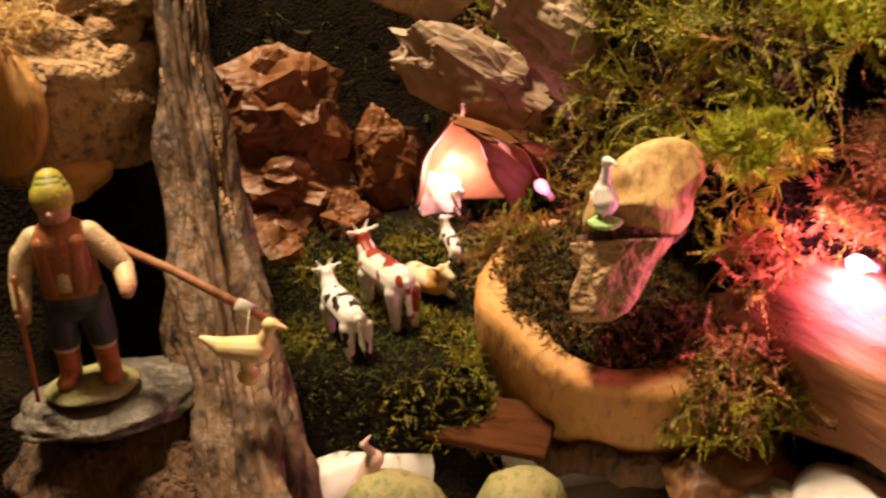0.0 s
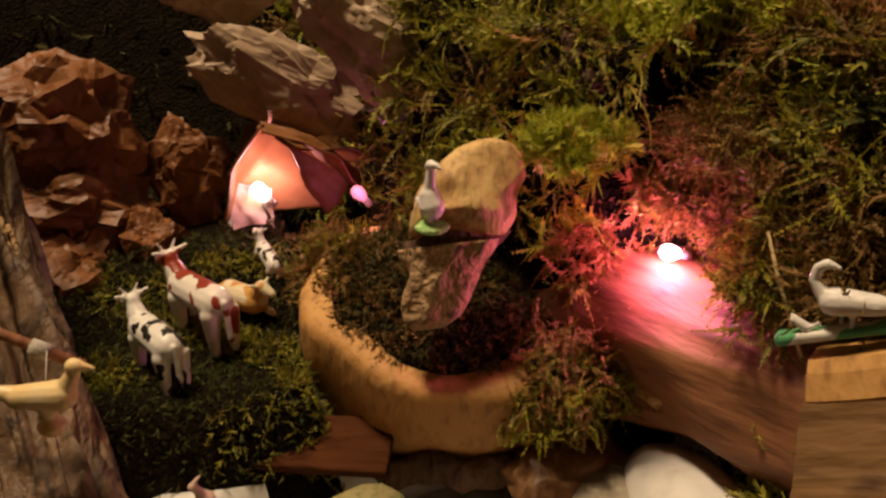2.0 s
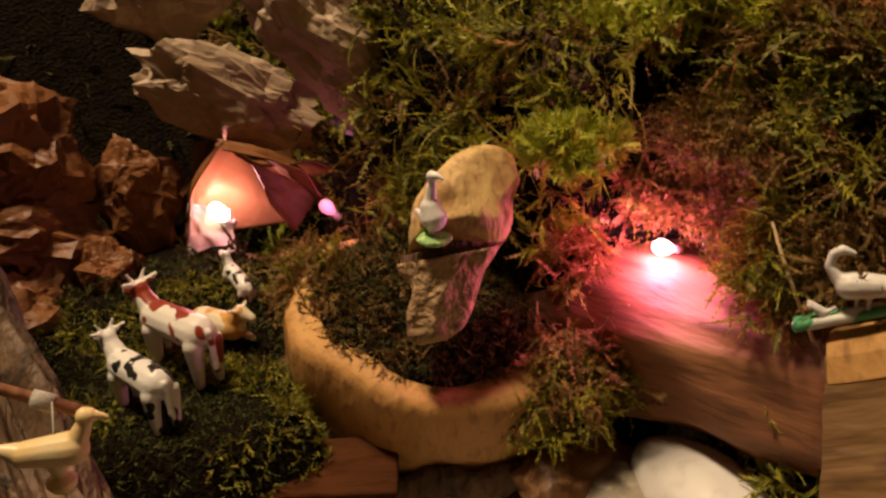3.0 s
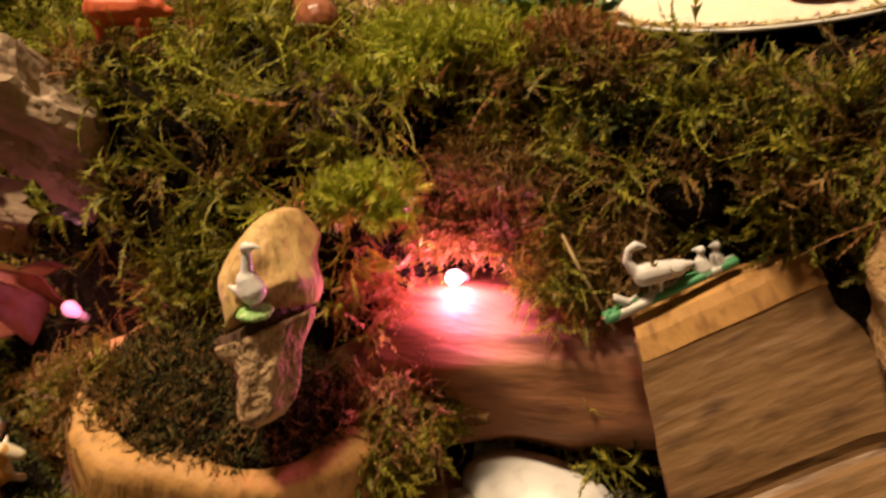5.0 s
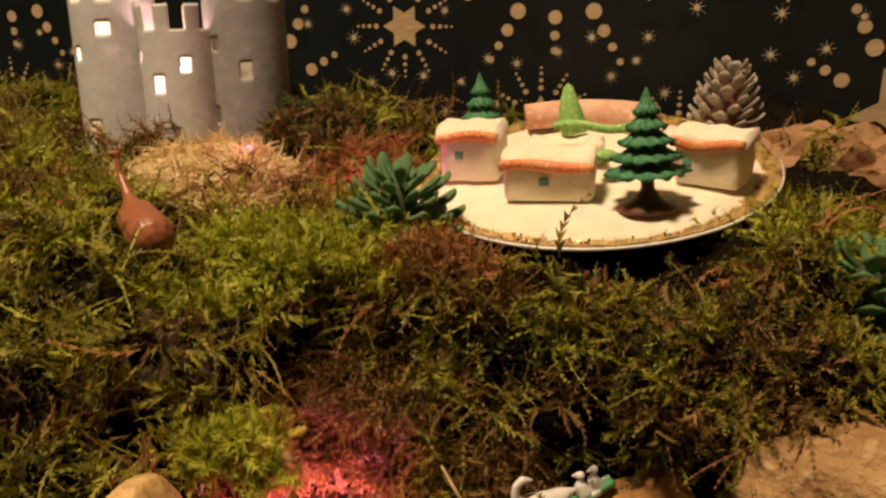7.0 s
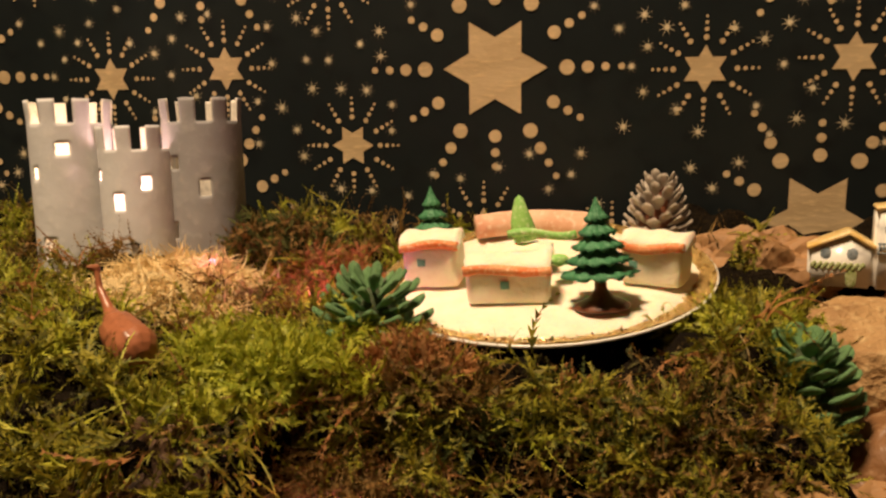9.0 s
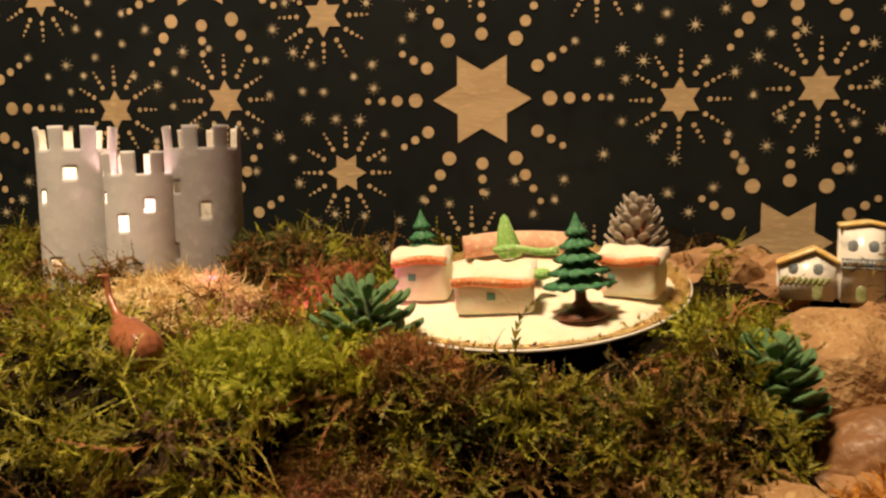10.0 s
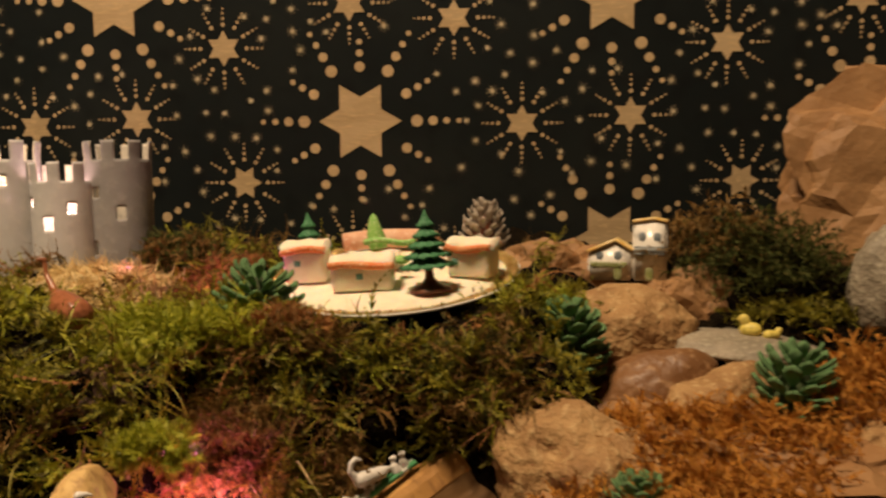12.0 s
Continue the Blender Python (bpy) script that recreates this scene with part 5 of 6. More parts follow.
animal("upright_goose", (-0.0438, 0.2248, 0.2043), (0, 0, 30), [((0, 0, 0.006), (-0.001, 0, 0.009), 0.0044, 0.0036), ((-0.001, 0, 0.0105), (0, 0, 0.0185), 0.0022, 0.0013), ((0, 0, 0.0195), (0.002, 0, 0.0198), 0.0019, 0.0012), ((0.003, 0, 0.0198), (0.0045, 0, 0.0192), 0.0008, 0.0005), ((0, 0.0015, 0.002), (0, 0.0015, 0), 0.001, 0.0009), ((0, -0.0015, 0.002), (0, -0.0015, 0), 0.001, 0.0009), ((-0.003, 0, 0.005), (-0.007, 0, 0.007), 0.002, 0.0008)], M_GOOSE, "white goose figurine standing on the wood chunk", scale=0.85, voxel=0.0004)
bs = rock("green_plinth", (-0.0438, 0.2248, 0.2033), (0.0045, 0.005, 0.0018), 90, M_GREENP, "green and white oval plinth under the goose", "plinth", rough=0.1, sub=3)
film = bpy.data.materials.new("clear_film")
film.use_nodes = True
fb = film.node_tree.nodes["Principled BSDF"]
fb.inputs["Transmission Weight"].default_value, fb.inputs["Roughness"].default_value, fb.inputs["IOR"].default_value = 1.0, 0.08, 1.3
bm = bmesh.new()
sheet_rows = [[bm.verts.new((0.022 * u, 0.013 * v + 0.002 * math.sin(9 * u), 0.0035 * noise.noise(Vector((u * 4, v * 5, 1))) + 0.003 * abs(math.sin(u * 11 + v * 3)))) for u in np.linspace(-0.5, 0.5, 16)] for v in np.linspace(-0.5, 0.5, 12)]
for p, q in zip(sheet_rows, sheet_rows[1:]):
    for i in range(15):
        bm.faces.new((p[i], p[i + 1], q[i + 1], q[i]))
wrap = part("plastic_film", bm, film, smooth=False)
wrap.modifiers.new("thick", "SOLIDIFY").thickness = 0.0003
wrap.matrix_world = pose(0.0285, 0.28, 0.1365, 25, -10, 60)
tagged(wrap, "crumpled clear plastic film lying over the pebbles", "plastic film")
GSE = pose(0.03, 0.3013, 0.1985, 0, 0, 43.5)
gs = thing("goose_strip", GSE @ pose(0, 0, -0.0005, 0, -22, 0), "chipped green and white strip carrying geese", "base")
bm = bmesh.new()
box(bm, (0.038, 0.008, 0.002), (0.002, 0, 0), 0.0008)
for v in bm.verts:
    v.co.z += 0.0008 * noise.noise(v.co * 300)
    v.co.y *= 1 - 0.5 * abs(v.co.x / 0.02)
part("strip", bm, two_tone("chipped_green", (0.7, 0.7, 0.62), (0.1, 0.35, 0.15), 160, 0.47), gs)
SWAN = [((-0.008, 0, 0.0075), (0.003, 0, 0.0068), 0.003, 0.0042), ((-0.013, 0, 0.0085), (-0.009, 0, 0.008), 0.0008, 0.0025), ((0.006, 0, 0.0085), (0.0085, 0, 0.012), 0.0022, 0.0015), ((0.0085, 0, 0.012), (0.0078, 0, 0.0158), 0.0015, 0.0013),
        ((0.0078, 0, 0.0158), (0.0055, 0, 0.0172), 0.0013, 0.0015), ((0.005, 0, 0.0172), (0.0022, 0, 0.0164), 0.0013, 0.0006), ((-0.002, 0.0012, 0.004), (-0.002, 0.0012, 0.0), 0.0007, 0.0006), ((0.001, -0.0012, 0.004), (0.001, -0.0012, 0.0), 0.0007, 0.0006)]
animal("goose_figurine", (0.0285, 0.2994, 0.1985), (0, 4, 222), SWAN, M_GOOSE, "white goose figurine with curved neck on the strip", scale=0.8, voxel=0.0004)
CHICK = [((-0.001, 0, 0.0045), (0.0005, 0, 0.0068), 0.003, 0.0024), ((0.001, 0, 0.0075), (0.0012, 0, 0.0105), 0.0014, 0.0011), ((0.0014, 0, 0.0112), (0.0022, 0, 0.0112), 0.0017, 0.0013), ((0.003, 0, 0.011), (0.0042, 0, 0.0106), 0.0007, 0.0004), ((-0.003, 0, 0.0045), (-0.005, 0, 0.0055), 0.0014, 0.0006), ((0, 0.0012, 0.003), (0, 0.0012, 0), 0.0007, 0.0007), ((0, -0.0012, 0.003), (0, -0.0012, 0), 0.0007, 0.0007)]
for k, (px, py, pz) in enumerate(((0.0365, 0.3085, 0.2035), (0.0395, 0.311, 0.2045))):
    animal("gosling_figurine", (px, py, pz - 0.003), (0, -8, 200 + 30 * k), CHICK, M_GOOSE, "tiny white gosling figurine on the strip", scale=0.75, voxel=0.0003, group="goslings")
animal("gosling_figurine", (0.0215, 0.2928, 0.1945), (0, 30, 40), BIRD[:5], M_GOOSE, "tiny white gosling figurine lying at the strip's end", scale=0.26, voxel=0.00025, group="goslings")
animal("turkey_figurine", (-0.094, 0.297, 0.2615), (0, 0, 0), [((0.0045, -0.002, 0.0068), (-0.0035, 0.0025, 0.0105), 0.0074, 0.0062), ((-0.0035, 0.0025, 0.0105), (-0.009, 0.006, 0.0145), 0.0056, 0.0026), ((-0.009, 0.006, 0.0145), (-0.0155, 0.0095, 0.0225), 0.0019, 0.0011), ((-0.0155, 0.0095, 0.0225), (-0.017, 0.0105, 0.0285), 0.0011, 0.001), ((-0.017, 0.0105, 0.0285), (-0.0185, 0.0085, 0.029), 0.0014, 0.0007), ((0.006, -0.005, 0.004), (0.0065, -0.0065, -0.001), 0.0012, 0.0009), ((0.0095, -0.002, 0.004), (0.0105, -0.003, -0.001), 0.0012, 0.0009)], M_TERRA, "glossy terracotta bird figurine in the moss", scale=1.0)
animal("pig_figurine", (-0.139, 0.2545, 0.267), (0, 0, 37), [((-0.006, 0, 0.009), (0.005, 0, 0.0085), 0.0058, 0.005), ((0.009, 0, 0.0095), (0.0125, 0, 0.0085), 0.004, 0.0032), ((0.014, 0, 0.0075), (0.0165, 0, 0.007), 0.0022, 0.0016), ((0.009, 0.0025, 0.013), (0.0105, 0.0035, 0.0145), 0.0012, 0.0006), ((0.009, -0.0025, 0.013), (0.0105, -0.0035, 0.0145), 0.0012, 0.0006)] + [((sx, sy, 0.005), (sx, sy, 0.0), 0.0018, 0.0014) for sx in (-0.007, 0.007) for sy in (-0.0025, 0.0025)], M_REDAN, "orange-red pig figurine in the moss", scale=1.0)

# ---- castle of card tubes ----
castle = thing("card_castle", pose(-0.186, 0.421, 0.272, 0, 0, 0), "grey painted castle of three card tubes with battlements", "castle")


def tower(x, y, r, h, windows, turn, paint=M_CARD):
    """A card tube with square battlements and cut windows, white inside."""
    th = new("tower")
    th.parent = castle
    th.matrix_local = pose(x, y, 0, 0, 0, turn)
    cols, rows = 96, 44
    zs = [h * k / rows for k in range(rows + 1)]
    bm = bmesh.new()

    def solid(i, k):
        z = (k + 0.5) / rows * h
        if z > h - 0.011 and (i % 12) >= 6:
            return False
        a = 360 * (i + 0.5) / cols
        return not any(abs((a - wa + 180) % 360 - 180) < ww and abs(z - wz) < wh for wa, wz, ww, wh in windows)

    vs = {}

    def vert(i, k, side):
        key = (i % cols, k, side)
        if key not in vs:
            a = 2 * math.pi * i / cols
            rr = (r if side == 0 else r - 0.0009) * (1 + 0.012 * math.sin(2 * a + x * 90) + 0.035 * max(0, zs[k] - h + 0.009) / 0.009)
            vs[key] = bm.verts.new((rr * math.cos(a), rr * math.sin(a), zs[k]))
        return vs[key]

    for i in range(cols):
        for k in range(rows):
            if not solid(i, k):
                continue
            o = [vert(i, k, 0), vert(i + 1, k, 0), vert(i + 1, k + 1, 0), vert(i, k + 1, 0)]
            n = [vert(i, k, 1), vert(i + 1, k, 1), vert(i + 1, k + 1, 1), vert(i, k + 1, 1)]
            bm.faces.new(o)
            bm.faces.new(n[::-1]).material_index = 1
            for (di, dk, e) in ((0, -1, (0, 1)), (1, 0, (1, 2)), (0, 1, (2, 3)), (-1, 0, (3, 0))):
                ok = 0 <= k + dk < rows and solid((i + di) % cols, k + dk)
                if not ok:
                    p, q = e
                    bm.faces.new((o[q], o[p], n[p], n[q])).material_index = 1
    part("tube", bm, [paint, M_INNER], th)


tower(-0.0235, -0.006, 0.0187, 0.079, ((-108, 0.045, 6, 0.0028), (-62, 0.056, 8, 0.0026), (-90, 0.012, 10, 0.004)), 0)
tower(0.0105, -0.004, 0.0168, 0.066, ((-132, 0.044, 5, 0.0026), (-92, 0.032, 9, 0.0036), (-48, 0.041, 7, 0.003)), 7)
# same grey card, darkened to paint in the shadow of the middle tower
tower(0.034, 0.014, 0.0185, 0.078, ((-105, 0.048, 8, 0.0026), (-60, 0.037, 8, 0.003), (-118, 0.017, 14, 0.0035)), 3, mat("shaded_grey_card", (0.31, 0.3, 0.3), (0.25, 0.24, 0.24), 35, 0.8, 0.15, c3=(0.35, 0.335, 0.33)))
for dx, dy, z, pw, tone in ((-0.0235, -0.006, 0.045, 0.05, (1.0, 0.72, 0.5)), (0.0105, -0.004, 0.035, 0.05, (1.0, 0.62, 0.6))):
    bulb((-0.186 + dx, 0.421 + dy, 0.272 + z), M_BULBW, (0.002, -0.006, 0.006), pw, tone, 0.0035, (0, 0, 0), "small lit warm fairy light inside the castle")

# ---- plate with the dough village ----
TILT12 = pose(0.014, 0.412, 0.2725, 12, 0, 0)
plate = thing("plate", TILT12, "round plate with gold glitter rim, tilted on moss", "plate")
bm = bmesh.new()
lathe(bm, [(0, -0.004), (0.04, -0.004), (0.058, -0.0015), (0.0655, 0.0005), (0.066, 0.0014), (0.0655, 0.0018), (0.056, -0.0002), (0, -0.001)], 72)
part("dish", bm, M_CHINA, plate)
bm = bmesh.new()
lathe(bm, [(0.0555, -0.0002), (0.0645, 0.0022), (0.0652, 0.0021)], 96, lambda a, k, r, z: (r, z + 0.0003 * math.sin(37 * a)))
part("glitter_rim", bm, M_GLITTER, plate, "gold glitter rim")
gl = bmesh.new()
rg = random.Random(9)
for k in range(900):
    a, rr = rg.uniform(0, 6.283), rg.uniform(0.0555, 0.065)
    s = rg.uniform(0.0003, 0.0006)
    mtx = Matrix.Translation((rr * math.cos(a), rr * math.sin(a), (rr - 0.0555) * 0.26 + 0.0004)) @ Euler((rg.uniform(-1, 1), rg.uniform(-1, 1), 0)).to_matrix().to_4x4()
    vv = [gl.verts.new(mtx @ Vector(c)) for c in ((s, 0, 0), (0, s, 0), (-s, 0, 0), (0, -s, 0))]
    gl.faces.new(vv)
tagged(part("glitter", gl, mat("gold_flake", (0.9, 0.66, 0.26), None, 40, 0.15, 0, metal=1.0), plate, smooth=False), kind="stuff")
bm = bmesh.new()
lathe(bm, [(0.059, -0.0006), (0.0575, 0.0012), (0.05, 0.0022), (0.025, 0.0026), (0, 0.0028)], 60, lambda a, k, r, z: (r * (1 + 0.02 * math.sin(5 * a) + 0.01 * math.sin(11 * a + k)), z + 0.0003 * math.sin(9 * a + k)))
snow = part("dough_snow", bm, M_DOUGH)
snow.matrix_world = TILT12
tagged(snow, "cream layer of salt dough like snow on the plate", "dough")


def on_plate(x, y):
    return TILT12.inverted() @ Vector((x, y, 0.2725 + 0.2126 * (y - 0.412)))


def dough_house(x, y, w, d, h, turn, dots, label):
    """A lumpy dough house: rounded body, domed roof with a painted ridge stripe, painted window dots."""
    p = on_plate(x, y)
    th = thing("dough_house", TILT12 @ pose(p.x, p.y, 0.0023, -6, 0, turn), label, "toy house", "dough houses")
    def lumpy(bm, amount=0.0005):
        for v in bm.verts:
            v.co += Vector((noise.noise(v.co * 160 + Vector((x * 99, 0, 0))), noise.noise(v.co * 160 + Vector((0, y * 99, 5))), noise.noise(v.co * 150))) * amount
        return bm
    bm = bmesh.new()
    box(bm, (w, d, h), (0, 0, h / 2), 0.0032, segs=4)
    bmesh.ops.subdivide_edges(bm, edges=bm.edges[:], cuts=2, use_grid_fill=True)
    part("body", lumpy(bm, 0.0009), M_DOUGH, th)
    bm = bmesh.new()
    n = 16
    rows = []
    for j in range(13):
        u = j / 12
        row = []
        for i in range(n + 1):
            a = math.pi * i / n
            row.append(bm.verts.new(((u - 0.5) * (w + 0.001), -math.cos(a) * (d / 2 + 0.0008), h - 0.0008 + 0.0052 * math.sin(a) ** 0.8)))
        rows.append(row)
    for p0, p1 in zip(rows, rows[1:]):
        for i in range(n):
            bm.faces.new((p0[i], p1[i], p1[i + 1], p0[i + 1]))
    bm.faces.new(rows[0])
    bm.faces.new(rows[-1][::-1])
    part("roof", lumpy(bm, 0.0011), M_DOUGH, th)
    bm = bmesh.new()
    pts = [Vector(((u - 0.5) * (w + 0.0015), -d / 2 - 0.0006 + 0.0006 * math.sin(9 * u), h + 0.0004 + 0.0008 * math.sin(5 * u + x * 50))) for u in np.linspace(0, 1, 14)]
    if dots:
        part("eave_stripe", tube_bm(pts, [0.0017] * 14, 10, lump=0.3, seed=x * 100), M_ORANGE, th, "orange painted eaves")
    for dx, dz in dots:
        bm = bmesh.new()
        box(bm, (0.0032, 0.0006, 0.003), (dx, -d / 2 - 0.0003, dz), 0.0003)
        part("window", bm, M_TEAL, th, "small teal painted window")
    return th


dough_house(0.0065, 0.384, 0.03, 0.016, 0.0125, 8, ((-0.001, 0.0075),), "cream salt dough house with orange eaves on the plate")
dough_house(-0.0265, 0.3985, 0.021, 0.02, 0.0165, 6, ((-0.003, 0.0105),), "taller cream salt dough house with orange eaves")
dough_house(0.0575, 0.404, 0.0225, 0.018, 0.0145, -14, ((-0.006, 0.008),), "cream salt dough house behind the toy tree")
dough_house(0.004, 0.415, 0.026, 0.012, 0.006, 6, (), "low cream salt dough house in the middle")
bm = tube_bm([TILT12 @ Vector((-0.036 + 0.052 * t, 0.036 + 0.008 * math.sin(3 * t), 0.009)) for t in np.linspace(0, 1, 16)], [0.0055] * 16, 12, lump=0.2)
tagged(part("dough_wall", bm, M_PINKWASH), "long faded red dough roof at the back", "toy house")
bm = bmesh.new()
lathe(bm, [(0.0, 0.0), (0.0045, 0.0), (0.005, 0.003), (0.0042, 0.008), (0.003, 0.013), (0.0016, 0.017), (0.0, 0.0185)], 20, lambda a, k, r, z: (r * (1 + 0.12 * math.sin(3 * a + k)), z))
gt = part("dough_tree", bm, M_GREENP)
gt.matrix_world = TILT12 @ pose(*on_plate(0.006, 0.417).xy, 0.0135, -8, -6, 0)
tagged(gt, "pale green dough cypress between the houses", "toy tree")
bm = tube_bm([TILT12 @ Vector((-0.012 + 0.026 * t, -0.006 + 0.002 * t, 0.0195 + 0.001 * math.sin(6 * t))) for t in np.linspace(0, 1, 12)], [0.0016] * 12, 10, lump=0.3)
tagged(part("dough_hedge", bm, M_GREENP), "green painted dough hedge on a roof", "toy hedge")
bm = rock_bm((0.004, 0.003, 0.0022), 33, 3, 0.2)
hd = part("dough_hedge", bm, M_GREENP)
hd.matrix_world = TILT12 @ pose(*on_plate(0.0225, 0.398).xy, 0.0125)
tagged(hd, "green painted dough hedge lump", "toy hedge")


def toy_tree(m, h, tiers, label, seed):
    th = thing("toy_tree", m, label, "toy tree", "toy trees")
    bm = bmesh.new()
    lathe(bm, [(0, 0), (0.0098, 0), (0.0098, 0.0008), (0.0085, 0.0019), (0.0045, 0.0036), (0.0022, 0.0065), (0.0018, 0.014), (0.0012, h * 0.9), (0, h * 0.93)], 24)
    part("trunk", bm, M_PLTRUNK, th)
    for k in range(tiers):
        t = k / (tiers - 1)
        r, z, dz = 0.0128 * (1 - t) + 0.0042 * t, h * (0.31 + 0.5 * t), h * 0.17
        bm = bmesh.new()
        lathe(bm, [(r * 0.86, z - 0.0006), (r, z), (r * 0.82, z + dz * 0.18), (r * 0.5, z + dz * 0.5), (r * 0.24, z + dz * 0.85), (r * 0.06 if k == tiers - 1 else r * 0.16, z + dz * 1.15)], 60,
              lambda a, q, rr, zz: (rr * (1 + (0.085 if q < 2 else 0.02) * math.sin(11 * a + k * 2 + seed) + 0.03 * math.sin(4 * a + k + seed)), zz + (0.0007 if q < 2 else 0.0001) * math.sin(11 * a + k * 2 + 1.2 + seed)))
        part("branch_tier", bm, M_PLTREE, th)
    return th


toy_tree(TILT12 @ pose(*on_plate(0.0403, 0.3785).xy, 0.0024, -10, -3, 0), 0.0385, 5, "green plastic toy fir with brown flared foot on the plate", 0)
toy_tree(pose(-0.044, 0.455, 0.263, 0, -3, 40), 0.0435, 5, "green plastic toy fir standing behind the village", 2)


def pinecone(m, h, rmax, n, scale_len, core_mat, scale_mat, label, up=0.5, name="pine_cone", droop=0.0, broad=0.62):
    th = thing(name, m, label, "pine cone")
    bm = bmesh.new()
    lathe(bm, [(0, 0), (rmax * 0.35, h * 0.03), (rmax * 0.5, h * 0.25), (rmax * 0.38, h * 0.6), (rmax * 0.14, h * 0.9), (0, h * 0.97)], 16)
    part("core", bm, core_mat, th)
    bm = bmesh.new()
    W = broad
    ring = []
    for y, w, z, t in ((0.0, 0.16, 0.0, 0.1), (0.45, 0.42, 0.03, 0.11), (0.8, 0.62, 0.1, 0.13), (0.97, 0.48, 0.17, 0.12), (1.06, 0.16, 0.21, 0.08)):
        ring.append([bm.verts.new((sx * w * W, y, z + sz * t * 0.5 + (0.04 if sx == 0 and sz > 0 else 0))) for sx, sz in ((-1, 0), (-0.55, 1), (0, 1), (0.55, 1), (1, 0), (0.55, -1), (0, -1), (-0.55, -1))])
    for a, b in zip(ring, ring[1:]):
        for i in range(8):
            bm.faces.new((a[i], a[(i + 1) % 8], b[(i + 1) % 8], b[i]))
    bm.faces.new(ring[-1])
    me = mesh_of("scale", bm, scale_mat)
    rg = random.Random(int(h * 1e5) + n)
    for k in range(n):
        t = (k + 0.5) / n
        a = k * 2.39996 + rg.uniform(-0.1, 0.1)
        prof = math.sin(math.pi * min(1, 0.2 + 0.72 * t)) ** 0.8
        base_r = rmax * 0.34 * prof
        ob = new("scale", me)
        ob.parent = th
        s = scale_len * (0.55 + 0.5 * prof) * rg.uniform(0.9, 1.1)
        tilt = -droop + (up + 0.75 * t ** 1.6) * 60
        ob.matrix_local = Matrix.Translation((base_r * math.cos(a), base_r * math.sin(a), h * (0.06 + 0.86 * t))) @ pose(0, 0, 0, 0, 0, math.degrees(a) - 90) @ pose(0, 0, 0, tilt + rg.uniform(-6, 6), 0, 0) @ Matrix.Diagonal((s, s, s, 1))
    return th


pinecone(pose(-0.0365, 0.351, 0.251, 8, 8, 0), 0.03, 0.018, 66, 0.0135, M_CONEIN, M_CONEG, "open pine cone painted green, set in moss", -0.05, broad=0.36)
pinecone(pose(0.1075, 0.37, 0.226, 6, -6, 0), 0.036, 0.0195, 62, 0.0108, M_CONEIN, M_CONEG, "green painted pine cone standing beside the stone", 0.05, broad=0.7)
pinecone(pose(0.0535, 0.4695, 0.268, 0, 3, 0), 0.041, 0.0185, 84, 0.0088, M_PLTRUNK, M_CONES, "brown pine cone with silvered scale tips", 0.12, broad=0.55)
pinecone(pose(0.193, 0.352, 0.214, 0, 12, 0), 0.03, 0.018, 50, 0.012, M_CONEIN, M_CONEG, "dark green painted pine cone among rust moss", 0.1, broad=0.5)
pinecone(pose(0.13, 0.286, 0.188, 0, 0, 0), 0.022, 0.016, 50, 0.0085, M_CONEIN, M_CONEG, "green painted pine cone low among the stones", 0.15)

# ---- right side: stones, china house, paper mountain ----
rock("stone", (0.13, 0.409, 0.24), (0.034, 0.024, 0.026), 51, M_ROCK, "rough ochre stone block under the china house", "stone", (0, 10, 5), 0.2, 1.3, 0.05, True, 5, "stones")
rock("smooth_stone", (0.136, 0.376, 0.216), (0.037, 0.022, 0.021), 52, M_ROCKS, "smooth brown stone with a pale worn face", "stone", (10, -24, 10), 0.14, 1.1, 0, True, 5, "stones")
rock("paper_rock", (0.165, 0.36, 0.197), (0.095, 0.07, 0.026), 11, M_KRAFT, "crumpled brown paper base under the stones", "paper rock", (0, 0, 0), 0.2, 2.2, 0.16, False, 5, "paper rocks")
rock("stone", (0.158, 0.362, 0.212), (0.034, 0.02, 0.018), 53, M_ROCK, "rough brown stone beside the smooth one", "stone", (0, -28, 0), 0.2, 1.5, 0.04, True, 5, "stones")
rock("stone", (0.108, 0.318, 0.201), (0.04, 0.024, 0.025), 54, M_ROCK, "rough ochre stone in front of the bank", "stone", (0, 20, -25), 0.22, 1.5, 0.06, True, 5, "stones")
rock("stone", (0.235, 0.335, 0.2), (0.024, 0.022, 0.022), 55, M_ROCK, "small ochre stone by the rust moss", "stone", (0, 0, 0), 0.2, 1.4, 0.03, True, 4, "stones")
rock("stone", (0.2, 0.385, 0.212), (0.034, 0.024, 0.018), 58, M_ROCK, "brown stone under the grey slab", "stone", (0, 0, 20), 0.2, 1.4, 0.03, True, 4, "stones")
rock("stone_slab", (0.182, 0.403, 0.2375), (0.036, 0.022, 0.006), 56, M_STONE, "flat grey stone slab carrying a yellow chick", "stone", (6, 4, -10), 0.16, 1.5, 0.03, True, 4)
rock("pale_stone", (0.262, 0.425, 0.262), (0.022, 0.018, 0.03), 57, M_STONE, "tall pale grey stone at the side", "stone", (0, 0, 0), 0.18, 1.4, 0.03, True, 4)
rock("paper_rock", (0.095, 0.457, 0.262), (0.038, 0.018, 0.024), 7, M_KRAFT, "low crumpled brown paper ridge behind the plate", "paper rock", (0, -10, 6), 0.25, 1.6, 0.2, False, 5, "paper rocks")
rock("paper_rock", (0.165, 0.44, 0.246), (0.025, 0.018, 0.026), 8, M_KRAFT, "crumpled brown paper folds below the house", "paper rock", (0, 30, 0), 0.25, 1.6, 0.2, False, 5, "paper rocks")
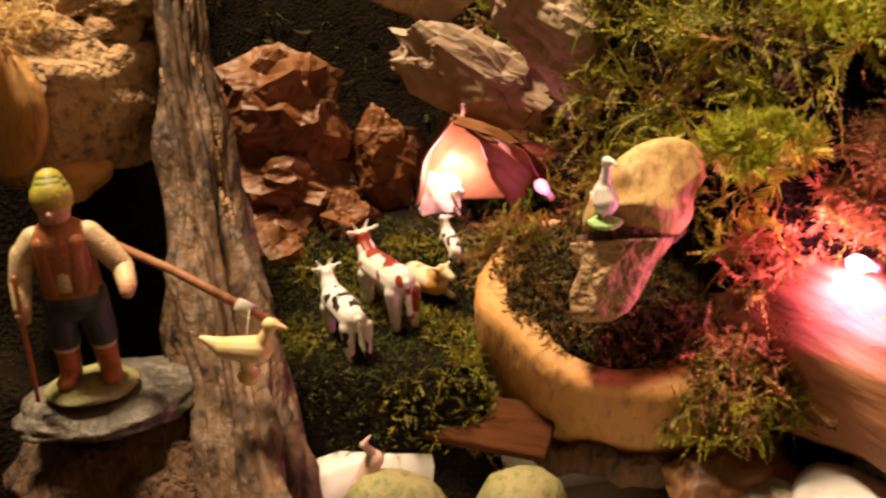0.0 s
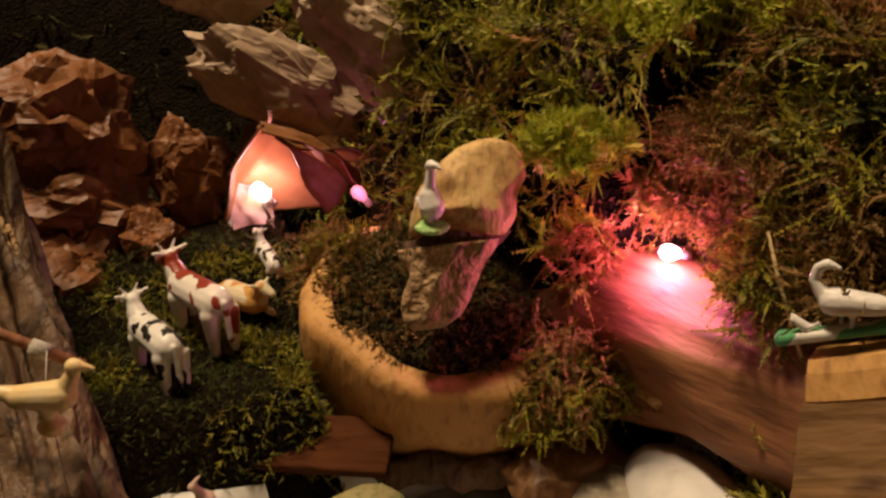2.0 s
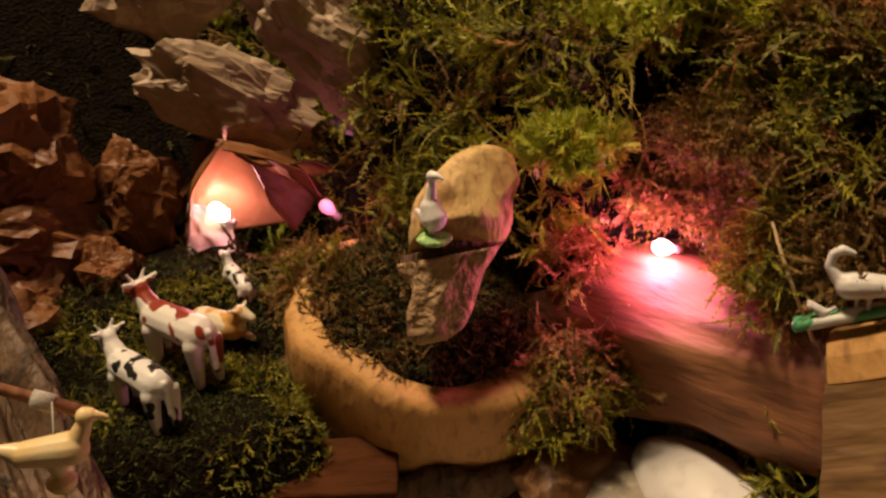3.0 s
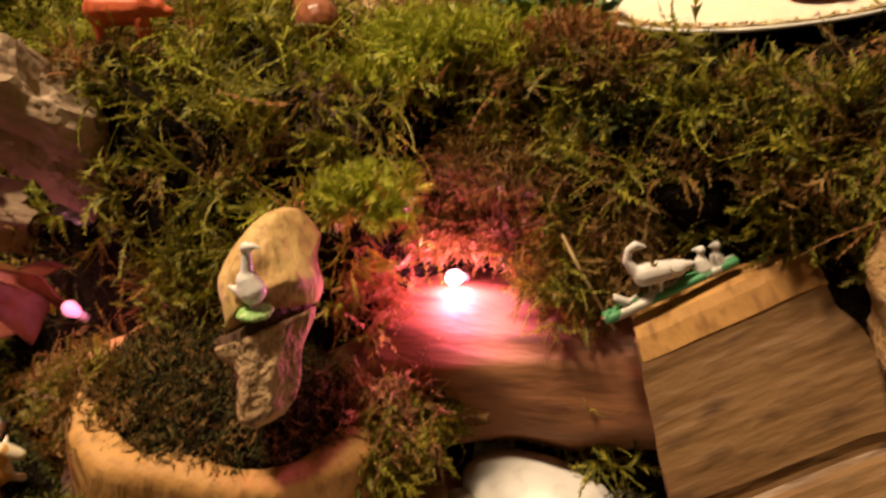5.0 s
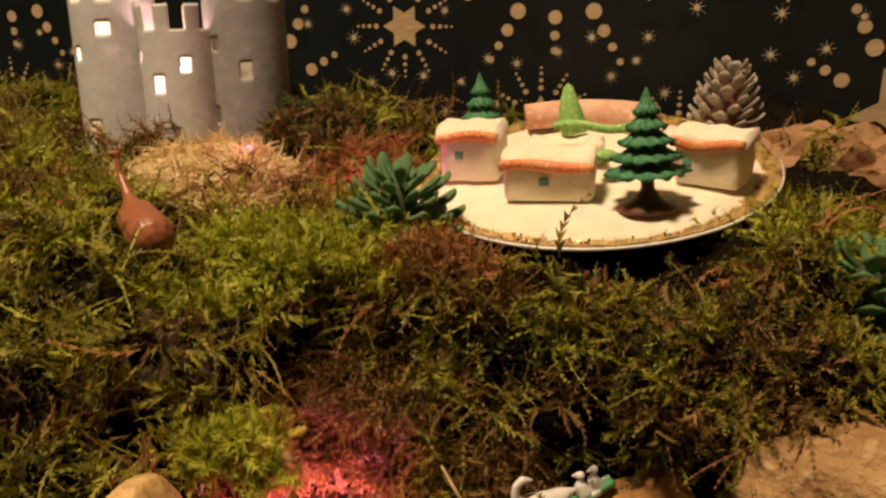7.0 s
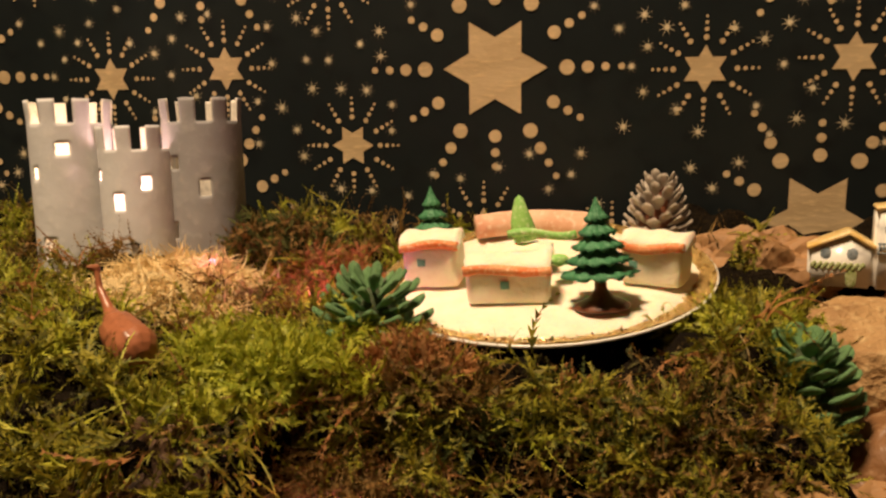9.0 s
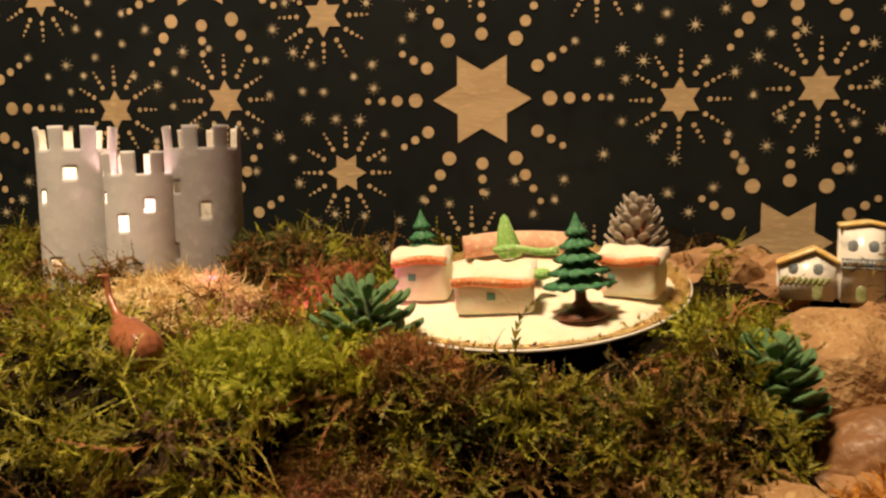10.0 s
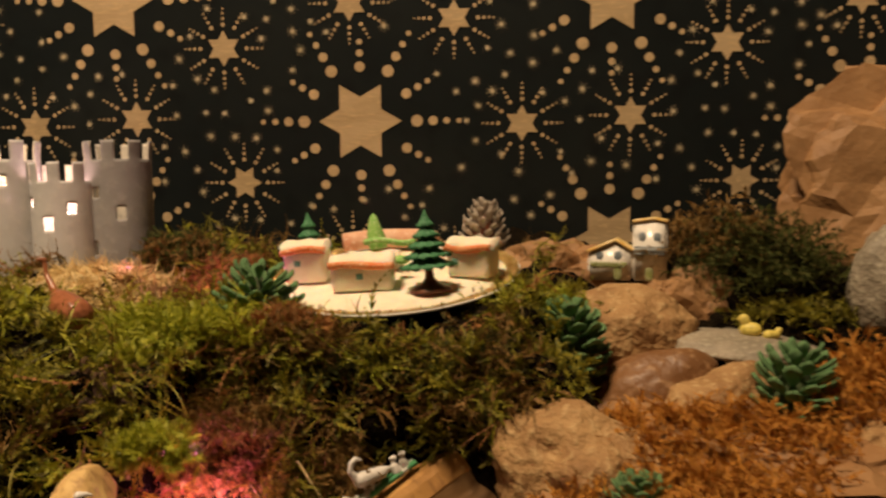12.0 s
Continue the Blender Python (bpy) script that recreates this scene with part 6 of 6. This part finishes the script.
mt = part("paper_mountain", crumple_bm((0.09, 0.032, 0.088), 9, 0.22, 3, 0.04), M_KRAFT, smooth=False)
mt.matrix_world = pose(0.302, 0.487, 0.297)
tagged(mt, "tall crumpled brown paper mountain", "paper rock")
M_YEL = mat("yellow_plastic", (0.75, 0.62, 0.14), None, 60, 0.5, 0.1)
animal("chick_figurine", (0.1885, 0.403, 0.241), (0, 0, 160), [((-0.002, 0, 0.004), (0.001, 0, 0.004), 0.0036, 0.0036), ((0.002, 0, 0.008), (0.0025, 0, 0.009), 0.0026, 0.0026), ((0.005, 0, 0.009), (0.006, 0, 0.0088), 0.0009, 0.0004)], M_YEL, "tiny yellow chick figurine on the stone slab", voxel=0.0003)
animal("chick_figurine", (0.198, 0.4, 0.2405), (0, 0, 20), [((-0.002, 0, 0.0025), (0.002, 0, 0.0025), 0.0025, 0.002), ((0.003, 0, 0.004), (0.0035, 0, 0.0045), 0.0016, 0.0016)], M_YEL, "tiny yellow chick figurine on the stone slab", voxel=0.0003)

M_GLAZE_Y = mat("ochre_glaze", (0.78, 0.5, 0.14), (0.84, 0.68, 0.36), 160, 0.25, 0.1)
M_GLAZE_B = mat("blue_grey_glaze", (0.2, 0.25, 0.3), (0.4, 0.43, 0.42), 150, 0.25, 0)
M_GLAZE_G = mat("olive_glaze", (0.2, 0.24, 0.06), (0.4, 0.42, 0.22), 260, 0.3, 0.1, c3=(0.6, 0.6, 0.4))
house = thing("china_house", pose(0.136, 0.447, 0.2655, 0, 2, -6) @ Matrix.Diagonal((0.9, 0.9, 0.88, 1)), "small glazed china house with ochre roofs on the stone", "china house")
for nm, w, h, x0, slope in (("low_wing", 0.026, 0.024, -0.0115, 0.006), ("tower_wing", 0.0195, 0.037, 0.011, 0.0015)):
    bm = bmesh.new()
    ring_f = [(-w / 2, 0), (w / 2, 0), (w / 2, h - slope), (w * 0.12, h), (-w / 2, h - slope * 1.2)]
    f = [bm.verts.new((x0 + x, -0.009 if nm == "low_wing" else -0.0095, z)) for x, z in ring_f]
    k2 = [bm.verts.new((x0 + x, 0.009, z)) for x, z in ring_f]
    bm.faces.new(f)
    bm.faces.new(k2[::-1])
    for i in range(5):
        bm.faces.new((f[(i + 1) % 5], f[i], k2[i], k2[(i + 1) % 5]))
    bmesh.ops.bevel(bm, geom=bm.edges[:], offset=0.0014, segments=3, affect="EDGES")
    wing = part(nm, bm, M_CHINA, house)
    bm = bmesh.new()
    for (xa, za), (xb, zb) in ((ring_f[4], ring_f[3]), (ring_f[3], ring_f[2])):
        mid = ((xa + xb) / 2 + x0, -0.0006, (za + zb) / 2 + 0.0004)
        ln = math.hypot(xb - xa, zb - za)
        box(bm, (ln + 0.0008, 0.0196, 0.0019), mid, 0.0007, rot=Matrix.Rotation(-math.atan2(zb - za, xb - xa), 4, "Y"))
    part("roof", bm, M_GLAZE_Y, wing, "ochre glazed roof")
    fy = -0.0092 if nm == "low_wing" else -0.0097
    wins = ((-0.006, 0.0155), (0.0045, 0.0155)) if nm == "low_wing" else ((-0.0042, 0.027), (0.0042, 0.027))
    for wx, wz in wins:
        bm = bmesh.new()
        capsule(bm, (x0 + wx, fy + 0.0004, wz - 0.001), (x0 + wx, fy + 0.0004, wz), 0.0023, 0.0024, flat=0.25)
        part("window", bm, M_GLAZE_B, wing, "arched blue-grey window")
    bm = bmesh.new()
    capsule(bm, (x0 + (0.0045 if nm == "low_wing" else 0.0), fy + 0.0004, 0.0024), (x0 + (0.0045 if nm == "low_wing" else 0.0), fy + 0.0004, 0.006), 0.0024, 0.0025, flat=0.25)
    part("door", bm, M_GLAZE_G, wing, "green arched door")
    bm = bmesh.new()
    if nm == "low_wing":
        for k in range(26):
            capsule(bm, (x0 - 0.011 + 0.0008 * k, fy + 0.0002, 0.0092 + 0.001 * math.sin(k * 2.1)), (x0 - 0.011 + 0.0008 * k, fy + 0.0002, 0.0098 + 0.001 * math.sin(k * 2.1)), 0.0009, 0.0008, seg=6)
        part("creeper", bm, M_GLAZE_G, wing, "olive painted creeper")
    else:
        for k in range(12):
            box(bm, (0.0007, 0.001, 0.0035), (x0 - 0.008 + 0.00145 * k, fy - 0.0012, 0.0185))
        box(bm, (0.0175, 0.0012, 0.0007), (x0, fy - 0.0012, 0.0205))
        box(bm, (0.0175, 0.002, 0.0009), (x0, fy - 0.0008, 0.0165))
        part("balcony", bm, M_GLAZE_B, wing, "dark blue balcony rail")
